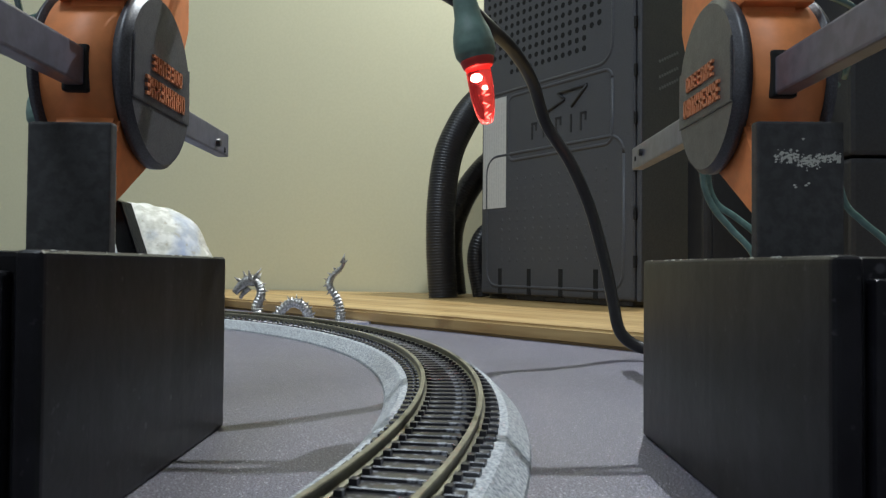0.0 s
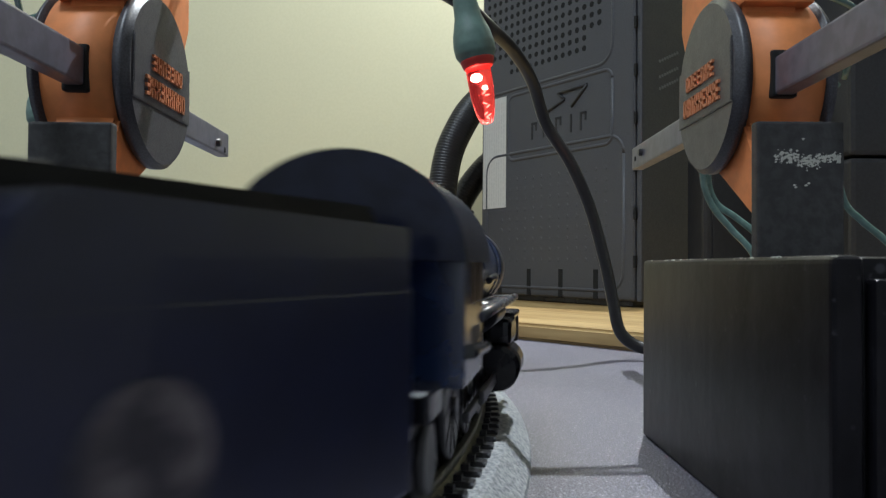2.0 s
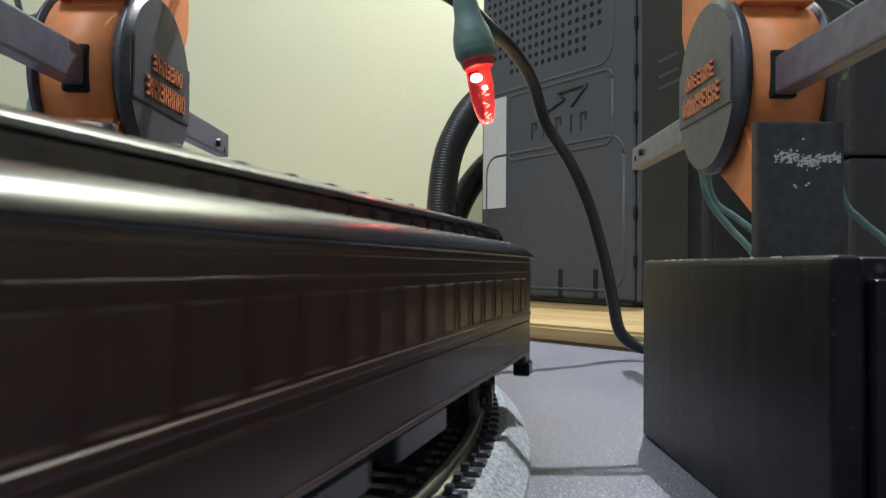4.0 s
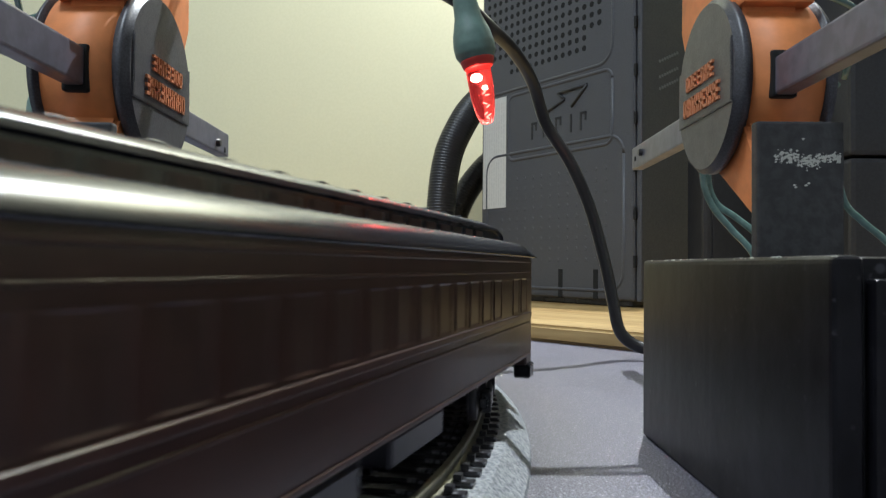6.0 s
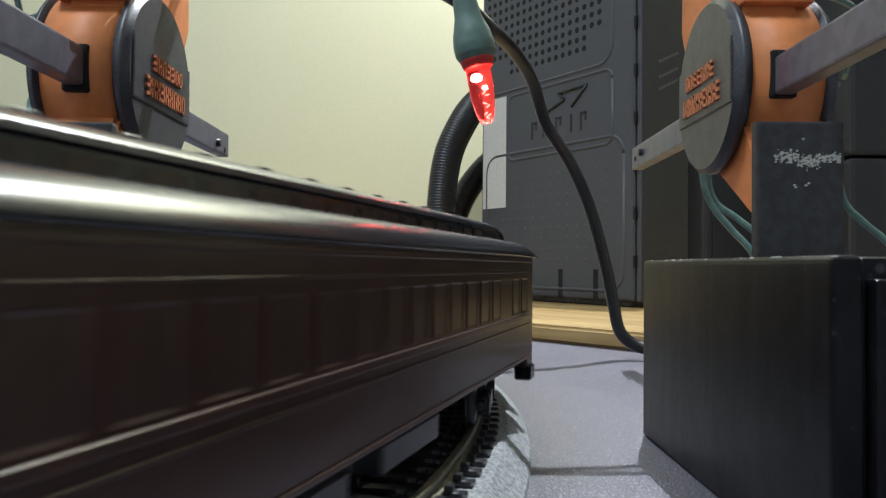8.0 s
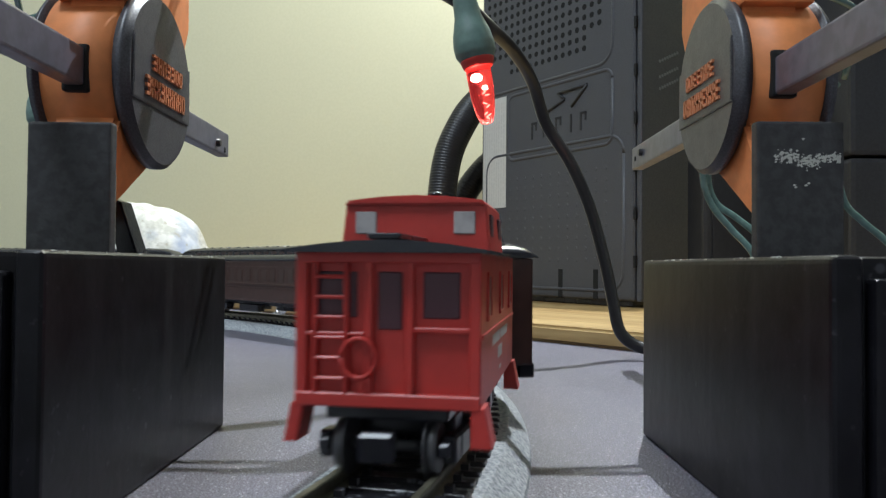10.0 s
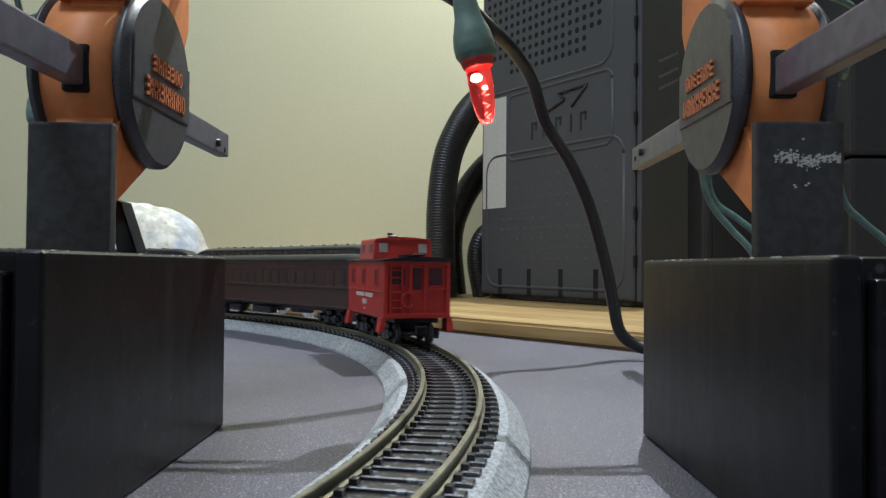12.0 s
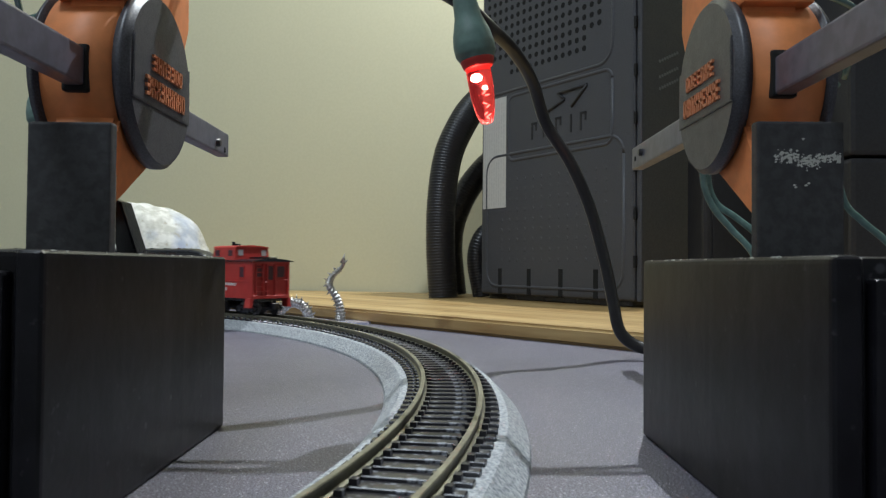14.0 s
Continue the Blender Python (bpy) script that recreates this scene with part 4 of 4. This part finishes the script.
def build_caboose():
    t = thing("caboose", "bright red model caboose with a cupola and black running gear", "train car")
    e = 20.5
    W = 9.0
    part("body", boxm((-e + 1.2, -W, 5.0), (e - 1.2, W, 18.3), 0.25, 2), RED, t)
    # curved roof
    bm = bmesh.new()
    out = [(-W - 0.7, 18.2), (-W - 0.7, 18.6), (-6, 19.5), (-3, 19.95), (0, 20.1), (3, 19.95), (6, 19.5), (W + 0.7, 18.6), (W + 0.7, 18.2)]
    prism(bm, out, "x", -e - 1.2, e + 1.2, 0.0)
    part("roof", bm, ROOF, t, "thin black curved roof")
    # cupola with slightly inward sides
    bm = bmesh.new()
    vs = box(bm, (-8, -8.5, 18.8), (8, 8.5, 24.6))
    for v in vs:
        if v.co.z > 22:
            v.co.x *= 0.97
            v.co.y *= 0.94
    bmesh.ops.bevel(bm, geom=list(bm.edges), offset=0.25, segments=1, affect="EDGES")
    bmesh.ops.transform(bm, matrix=Matrix.Translation((1, 0, 0)), verts=bm.verts)
    cup = part("cupola", bm, RED, t)
    bm = bmesh.new()
    prism(bm, [(-8.05, 24.3), (-7.6, 24.9), (-3.6, 25.5), (0, 25.7), (3.6, 25.5), (7.6, 24.9), (8.05, 24.3)], "x", -7.3, 9.3, 0.2)
    part("cupola_roof", bm, RED, cup)
    for s in (-1, 1):
        for y in (-5.6, 5.6):
            a, b = sorted((1 + s * 7.75, 1 + s * 8.05))
            # Rear panes get the painted light, front panes the dark window colour.
            part("cupola_pane", boxm((a, y - 1.2, 21.2), (b, y + 1.2, 23.6), 0.1, 1), CUPANE if s < 0 else DARKRED, cup, "cupola window coloured pale as if lit" if s < 0 else "")
    for x in (-3.6, 5.6):
        for s in (-1, 1):
            lo, hi = sorted((s * 8.1, s * 8.4))
            part("cupola_pane", boxm((x - 1.5, lo, 21.0), (x + 1.5, hi, 23.4), 0.1, 1), DARKRED, cup)
    bm = bmesh.new()
    cyl(bm, (6.5, 0, 25.4), (6.5, 0, 27.2), 0.7, seg=12)
    cyl(bm, (6.5, 0, 27.0), (6.5, 0, 27.5), 1.1, 0.7, seg=12)
    box(bm, (3.2, -1.4, 25.4), (4.2, 1.4, 26.6), 0.2, 1)
    part("smoke_jack", bm, BLACK, cup)
    part("roof_walk", boxm((-e - 1.0, -1.6, 20.15), (-7.4, 1.6, 20.7), 0.1, 1), BLACK, t)
    part("roof_walk", boxm((9.4, -1.6, 20.15), (e + 1.0, 1.6, 20.7), 0.1, 1), BLACK, t)
    # ends: framed panels, door, ladder, brake wheel
    for s in (-1, 1):
        x = s * (e - 1.2)
        o = s * 0.75

        def slab(name, y0, y1, z0, z1, mat, depth=1.0):
            a, b = sorted((x - s * 0.2, x + o * depth))
            return part(name, boxm((a, y0, z0), (b, y1, z1), 0.12, 1), mat, t)
        slab("end_post", -W, -W + 1.1, 5.0, 18.2, RED)
        slab("end_post", W - 1.1, W, 5.0, 18.2, RED)
        slab("end_post", -2.6, -1.8, 5.2, 17.8, RED)
        slab("end_post", 1.4, 2.2, 5.2, 17.8, RED)
        slab("end_beam", -W, W, 17.3, 18.3, RED, 1.05)
        slab("end_beam", -W, W, 5.0, 6.2, RED, 1.15)
        slab("railing", -W + 1, -2.6, 11.4, 11.9, RED)
        slab("railing", 2.2, W - 1, 11.0, 11.4, RED, 0.9)
        slab("end_window", -W + 2.0, -3.4, 12.6, 16.6, DARKRED, 0.15)
        slab("end_window", 3.0, W - 2.0, 12.6, 16.6, DARKRED, 0.15)
        slab("door_window", -1.4, 1.0, 11.6, 16.6, DARKRED, 0.2)
        for k in range(6):
            slab("ladder_rung", 4.1, 7.0, 7.2 + k * 1.75, 7.55 + k * 1.75, RED, 1.25)
        slab("ladder_rail", 3.8, 4.2, 6.0, 17.4, RED, 1.2)
        slab("ladder_rail", 6.9, 7.3, 6.0, 17.4, RED, 1.2)
        bm = bmesh.new()
        tube(bm, [Vector((x + o * 1.5, 1.0 + 3.6 + 1.7 * math.cos(a) - 2.0, 9.2 + 1.7 * math.sin(a))) for a in (k * math.tau / 18 for k in range(19))], 0.22, 6)
        part("brake_wheel", bm, RED, t)
        for q in (-1, 1):
            bm = bmesh.new()
            y0 = q * (W - 0.9)
            lo, hi = sorted((y0, q * (W + 0.4)))
            prism(bm, [(lo, 5.2), (hi, 5.2), (hi + (0.7 if q > 0 else -0.0), 1.6), (lo + (0.7 if q > 0 else -0.7), 1.6)], "x", *sorted((x - s * 3.2, x + o)), 0.12)
            part("step", bm, RED, t)
        coupler(t, x + o, s)
    for s in (-1, 1):
        lo, hi = sorted((s * (W - 0.05), s * (W + 0.1)))
        for x in (-13, 0.5, 13.5):
            part("window", boxm((x - 1.5, lo, 12.6), (x + 1.5, hi + (0.0), 16.2), 0.05, 1), DARKRED, t)
            fb = bmesh.new()
            lo2, hi2 = sorted((s * (W - 0.05), s * (W + 0.22)))
            for a in (-1.9, 1.5):
                box(fb, (x + a, lo2, 12.2), (x + a + 0.4, hi2, 16.6))
            for z in (12.2, 16.2):
                box(fb, (x - 1.5, lo2, z), (x + 1.5, hi2, z + 0.4))
            part("window_frame", fb, RED, t)
        part("letterboard", boxm((-e + 1.3, min(s * W, s * (W + 0.18)), 10.9), (e - 1.3, max(s * W, s * (W + 0.18)), 11.3), 0.05, 1), RED, t)
        fb = bmesh.new()
        lo3, hi3 = sorted((s * (W + 0.01), s * (W + 0.06)))
        for k in range(18):
            if k in (8,):
                continue
            box(fb, (-9 + k * 1.05, lo3, 9.5), (-8.25 + k * 1.05, hi3, 10.5))
        for k in range(4):
            box(fb, (-2.6 + k * 1.3, lo3, 7.7), (-1.7 + k * 1.3, hi3, 8.9))
        box(fb, (-1.0, lo3, 6.4), (1.0, hi3, 6.8))
        part("lettering_bars", fb, WHITE, t, "small white lettering")
    part("underframe", boxm((-e + 1, -6, 3.8), (e - 1, 6, 5.1), 0.2, 1), BLACK, t)
    # the body stands high over its trucks
    for ob in t.children_recursive:
        if not ob.name.startswith("coupler"):
            for v in ob.data.vertices:
                v.co.z = MM * float(np.interp(v.co.z / MM, (1.6, 5.0, 18.3, 20.1, 24.6, 25.7, 27.5), (3.1, 6.6, 21.4, 22.5, 27.2, 28.0, 29.6)))
    for s in (-1, 1):
        truck(t, s * 12.5, s * half_turn(25), 9.0, 2.5)
    return t


def build_tender():
    t = thing("tender", "dark blue coal tender with pale round emblems", "train car")
    e = 27.0
    W = 9.0
    part("tank", boxm((-e, -W, 5.0), (e, W, 18.8), 0.5, 3), TENDER_BLUE, t, "dark blue tank side")
    bm = bmesh.new()
    out = [(-4.6, 18.2), (-3.6, 18.9), (-2.9, 20.2), (-2.4, 21.6), (-1.4, 22.5), (0.2, 22.8), (e - 0.5, 22.6), (e - 0.5, 18.2)]
    for s in (-1, 1):
        lo, hi = sorted((s * (W - 1.2), s * (W + 0.03)))
        prism(bm, out, "y", lo, hi, 0.25)
    part("coal_bunker", bm, TENDER_BLUE, t, "raised dark blue coal boards")
    bm = bmesh.new()
    prism(bm, [(-13, 18.2), (-11.0, 21.3), (-6.5, 21.6), (-5.0, 23.8), (e - 1, 24.0), (e - 1, 18.2)], 'y', -W + 2.2, W - 2.2, 0.6)
    part("coal_space", bm, COAL, t, "black coal space behind the cab")
    bm = bmesh.new()
    bmesh.ops.create_grid(bm, x_segments=26, y_segments=16, size=1)
    for v in bm.verts:
        n = noise.noise(Vector((v.co.x * 6, v.co.y * 4, 1))) * 0.9 + noise.noise(Vector((v.co.x * 14, v.co.y * 9, 3))) * 0.5
        v.co = Vector((10 + v.co.x * 14, v.co.y * (W - 2.8), 23.6 + n * 0.5 + (1 - v.co.y ** 2) * 0.7))
    part("coal_load", bm, COAL, t, "heap of black coal")
    part("deck", boxm((-e + 1, -W + 0.9, 18.4), (-6, W - 0.9, 19.0), 0.2, 1), TENDER_BLUE, t)
    bm = bmesh.new()
    cyl(bm, (-16, 0, 18.8), (-16, 0, 20.2), 2.4, seg=20, bevel=0.3)
    part("water_hatch", bm, BLACK, t)
    for s in (-1, 1):
        bm = bmesh.new()
        cyl(bm, (4, s * (W + 0.02), 12.0), (4, s * (W + 0.1), 12.0), 3.6, seg=32)
        part("emblem", bm, EMBLEM, t, "dull pale round emblem")
    part("underframe", boxm((-e - 0.5, -7.2, 3.8), (e + 0.5, 7.2, 5.1), 0.2, 1), BLACK, t)
    for k in range(4):
        part("ladder_rung", boxm((-e - 0.6, -7.5, 6 + k * 3.2), (-e - 0.1, -4.8, 6.5 + k * 3.2), 0.1, 1), BLACK, t)
    part("back_lamp", cylm((-e - 1.4, 0, 20.6), (-e + 0.6, 0, 20.6), 1.1, seg=16, bevel=0.2), BLACK, t)
    coupler(t, -e - 0.4, -1)
    for s in (-1, 1):
        truck(t, s * 16.0, s * half_turn(32), 11.5, 2.7)
    return t


def build_engine():
    t = thing("steam_locomotive", "dark blue and black model steam locomotive with grey smokebox", "locomotive")
    ax, R = 19.8, 6.4
    boiler = part("boiler", cylm((6, 0, ax), (74, 0, ax), R, seg=48, bevel=0.3), BLUE, t, "glossy dark blue boiler")
    part("smokebox", cylm((74, 0, ax), (82, 0, ax), R + 0.05, seg=48, bevel=0.6), SMOKEBOX, t, "graphite grey smokebox")
    bm = bmesh.new()
    cyl(bm, (81.6, 0, ax), (82.6, 0, ax), R - 1.0, seg=40, bevel=0.4)
    cyl(bm, (82.5, 0, ax), (83.2, 0, ax), R - 3.4, seg=32, bevel=0.3)
    for k in range(14):
        a = k * math.tau / 14
        cyl(bm, (82.2, 5.2 * math.cos(a), ax + 5.2 * math.sin(a)), (83.0, 5.2 * math.cos(a), ax + 5.2 * math.sin(a)), 0.35, seg=6)
    door = part("smokebox_door", bm, BLACK, t)
    bm = bmesh.new()
    cyl(bm, (83.0, 0, ax + 1.0), (86, 0, ax + 1.0), 1.7, seg=20, bevel=0.2)
    part("headlight", bm, GREYPAINT, door)
    for x in (24, 36, 50, 68, 73.6):
        part("boiler_band", cylm((x, 0, ax), (x + 0.9, 0, ax), R + 0.12, seg=48), BLUE, boiler)
    bm = bmesh.new()
    cyl(bm, (75.4, 0, ax + R - 0.8), (75.4, 0, ax + R + 2.6), 1.55, 1.75, seg=24)
    cyl(bm, (75.4, 0, ax + R + 2.2), (75.4, 0, ax + R + 2.9), 2.0, seg=24, bevel=0.15)
    part("smokestack", bm, BLACK, t)
    # long low sand dome with a rimmed lid
    bm = bmesh.new()
    tube(bm, [Vector((0, 0, z)) for z in (ax + R - 1.6, ax + R + 0.2, ax + R + 0.9, ax + R + 1.0, ax + R + 1.6, ax + R + 1.9)], lambda u: (4.4, 4.2, 3.7, 3.2, 2.9, 0.4)[round(u * 5)], 32)
    for v in bm.verts:
        v.co.x = 63.7 + v.co.x * 1.5
    part("sand_dome", bm, BLUE, t)
    bm = bmesh.new()
    cyl(bm, (46.3, 0, ax + R - 1), (46.3, 0, ax + R + 2.9), 2.9, 2.75, seg=28, bevel=0.4)
    part("steam_dome", bm, BLACK, t)
    bm = bmesh.new()
    cyl(bm, (40.2, 0, ax + R - 0.2), (40.2, 0, ax + R + 1.7), 1.6, 0.9, seg=18, bevel=0.2)
    box(bm, (39.9, -1.9, ax + R - 0.4), (40.5, -1.6, ax + R + 1.6))
    part("bell", bm, GOLD, t, "brass bell")
    # bracket and small fittings over the smokebox front
    bm = bmesh.new()
    box(bm, (78.5, -2.4, ax + R - 0.5), (81.6, 2.4, ax + R + 0.5), 0.2, 1)
    for y in (-1.7, 0.0, 1.7):
        cyl(bm, (80.4, y, ax + R + 0.2), (80.4, y, ax + R + 1.2), 0.5, seg=10)
    part("headlight_bracket", bm, BLACK, t)
    # firebox skirt
    part("firebox", boxm((14, -6.6, 8.5), (32, 6.6, ax + 2), 1.0, 2), BLUE, t)
    # running boards
    for s in (-1, 1):
        lo, hi = sorted((s * 5.2, s * 9.0))
        b = part("running_board", boxm((6, lo, 15.0), (72.3, hi, 15.75), 0.25, 2), BOARDPAINT, t)
        bm = bmesh.new()
        lo, hi = sorted((s * 8.85, s * 9.1))
        tube(bm, [Vector((6, s * 8.8, 15.4)), Vector((39, s * 8.8, 15.4)), Vector((72.5, s * 8.8, 15.4))], 0.55, 14)
        part("board_edge", bm, BOARDPAINT, b)
        part("air_tank", cylm((36, s * 6.9, 14.2), (58, s * 6.9, 14.2), 1.7, seg=20, bevel=0.4), BLACK, t)
        bm = bmesh.new()
        box(bm, (63, s * 6.8 - 2.2, 8.6), (74, s * 6.8 + 2.0, 12.6), 1.2, 3)
        cyl(bm, (61, s * 7.0, 5.6), (74, s * 7.0, 5.6), 3.2, seg=28, bevel=0.4)
        part("cylinder", bm, GLOSS, t)
        bm = bmesh.new()
        tube(bm, smooth_path([(9, s * 7.6, 17.5), (24, s * 7.7, 18.1), (41, s * 7.4, 19.2)], 8), 0.5, 8)
        part("pipe", bm, GLOSS, t)
        bm = bmesh.new()
        tube(bm, smooth_path([(48.6, s * 7.1, 18.3), (53, s * 7.2, 18.6), (57.7, s * 7.0, 18.9)], 4), 0.45, 8)
        for x in (49, 57):
            cyl(bm, (x, s * 5.8, 18.6), (x, s * 7.0, 18.6), 0.35, seg=8)
        part("check_valve", bm, GLOSS, t)
        bm = bmesh.new()
        tube(bm, [Vector((7, s * 9.3, 12.6)), Vector((-2, s * 9.3, 13.0)), Vector((-5.2, s * 9.3, 13.5))], 0.55, 10)
        part("injector_pipe", bm, GLOSS, t)
        bm = bmesh.new()
        cyl(bm, (70.5, s * 7.4, 10.7), (74.6, s * 7.4, 10.7), 1.5, seg=20, bevel=0.3)
        part("valve_cover", bm, GREYPAINT, t)
        bm = bmesh.new()
        cyl(bm, (76, s * 5.2, 13.6), (80.5, s * 5.2, 13.6), 1.3, seg=20, bevel=0.3)
        part("air_pump", bm, BLACK, t)
    # cab
    cab = part("cab", boxm((-5.5, -9.0, 10.5), (7.2, 9.0, 23.2), 0.35, 2), BLUE, t, "dark blue cab")
    bm = bmesh.new()
    prism(bm, [(9.6 * math.cos(a), 20.4 + 8.4 * math.sin(a)) for a in (math.pi * k / 60 for k in range(61))], "x", -9.5, 8.4, 0.1)
    part("cab_roof", bm, CABROOF, cab, "arched black cab roof")
    for s in (-1, 1):
        lo, hi = sorted((s * 8.95, s * 9.12))
        for x in (-1.8, 2.6):
            part("cab_pane", boxm((x, lo, 17.0), (x + 3.6, hi, 21.2), 0.1, 1), PANE, cab)
        bm = bmesh.new()
        lo, hi = sorted((s * 9.01, s * 9.08))
        for k in range(4):
            box(bm, (-0.6 + k * 1.5, lo, 13.6), (0.4 + k * 1.5, hi, 15.0))
        part("number_bars", bm, NUMBER, cab, "dark number marks")
    part("cab_apron", boxm((-11.5, -7.4, 8.8), (-5.6, 7.4, 11.2), 0.3, 1), BLACK, t)
    part("frame", boxm((-11, -4.4, 5.5), (80, 4.4, 11), 0.4, 1), BLACK, t)
    part("saddle", boxm((8, -5.4, 10.8), (78, 5.4, 15.4), 0.8, 2), BLACK, t)
    # pilot
    part("pilot_deck", boxm((70.5, -8.9, 11.9), (83.6, 8.9, 13.0), 0.45, 3), GLOSS, t)
    part("pilot_beam", boxm((81.6, -8.8, 7.6), (83.4, 8.8, 12.0), 0.5, 2), BLACK, t)
    for k in range(9):
        y = -7.2 + k * 1.8
        bm = bmesh.new()
        prism(bm, [(81.0, 8), (83.0, 8), (87.4 - abs(y) * 0.28, 1.2), (86.2 - abs(y) * 0.28, 1.0)], "y", y - 0.45, y + 0.45, 0.08)
        part("pilot_bar", bm, BLACK, t)
    coupler(t, 85, 1)
    drivers = [wheelset(t, x, 5.4, spokes=True, name="driving_wheel") for x in (15, 27.5, 40)]
    for x in (50, 61):
        wheelset(t, x, 2.6, name="pilot_wheel")
    wheelset(t, 2, 3.2, name="trailing_wheel")
    for s in (-1, 1):
        lo, hi = sorted((s * 5.7, s * 6.4))
        part("side_rod", boxm((30, lo, 3.1), (59, hi, 4.3), 0.15, 1), GREYPAINT, t)
        lo, hi = sorted((s * 6.5, s * 7.1))
        part("main_rod", boxm((44, lo, 3.6), (72, hi, 5.2), 0.15, 1), GREYPAINT, t)
    # a short barrel: the boiler fittings stand close ahead of the cab
    for ob in t.children_recursive:
        if not ob.name.endswith("wheel") and "wheel." not in ob.name:
            for v in ob.data.vertices:
                v.co.x = MM * float(np.interp(v.co.x / MM, (-20, 12, 38, 110), (-20, 12, 21, 93)))
    return t, drivers


engine, drivers = build_engine()
tender = build_tender()
coach_a = build_coach("dark brown coach with a black clerestory roof behind the tender", False)
coach_b = copy_thing(coach_a, Matrix())
coach_c = copy_thing(coach_a, Matrix())
tagged(coach_b, "dark brown coach with a black clerestory roof between two coaches")
tagged(coach_c, "dark brown coach with a black clerestory roof ahead of the caboose")
caboose = build_caboose()
build_track()

# ---------------------------------------------------------------- motion of the train
ARC_TIMES = (-2.0, 0.0, 1.0, 2.4, 5.6, 7.6, 9.3, 10.3, 11.0, 12.5, 13.3, 14.0, 16.0)
ARC_PLACES = (-857.8, -723.8, -656.8, -563.0, -350.0, -214.8, -103.0, -45.0, -0.5, 96.0, 147.0, 190.5, 312.0)


def train_arc(t):
    """Arc of the caboose's rear end in mm, with small changes of speed smoothed out."""
    return float(np.mean([np.interp(t + d, ARC_TIMES, ARC_PLACES) for d in np.linspace(-0.6, 0.6, 13)]))


# centre of each vehicle ahead of the caboose's rear end, and its truck spacing
CONSIST = ((caboose, 21.5, 25.0), (coach_c, 114.5, 92.0), (coach_b, 251.0, 92.0), (coach_a, 386.5, 92.0), (tender, 483.5, 32.0), (engine, 522.5, 25.0))


def motions():
    steps = [k * 0.25 for k in range(57)]
    for ob, ahead, spacing in CONSIST:
        shift = 27.5 if ob is engine else 0.0  # the engine's driving wheels sit about x = 27.5
        rows = []
        for t in steps:
            s = train_arc(t) + ahead + shift
            a = s / RADIUS
            r = math.sqrt(RADIUS ** 2 - (spacing / 2) ** 2)
            m = mm_pose(LOOP.x + r * math.cos(a), LOOP.y + r * math.sin(a), RAIL_TOP, 0, 0, math.degrees(a) + 90)
            if shift:
                m = m @ mm_pose(-shift, 0, 0)
            rows.append((t, m))
        walk(ob, rows)
    quick = [k * 0.1 for k in range(141)]
    for w in drivers:
        place = w.location.copy()
        walk(w, [(t, Matrix.Translation(place) @ pose(0, 0, 0, 0, math.degrees((train_arc(t) - train_arc(0)) / 5.4), 0)) for t in quick])


motions()
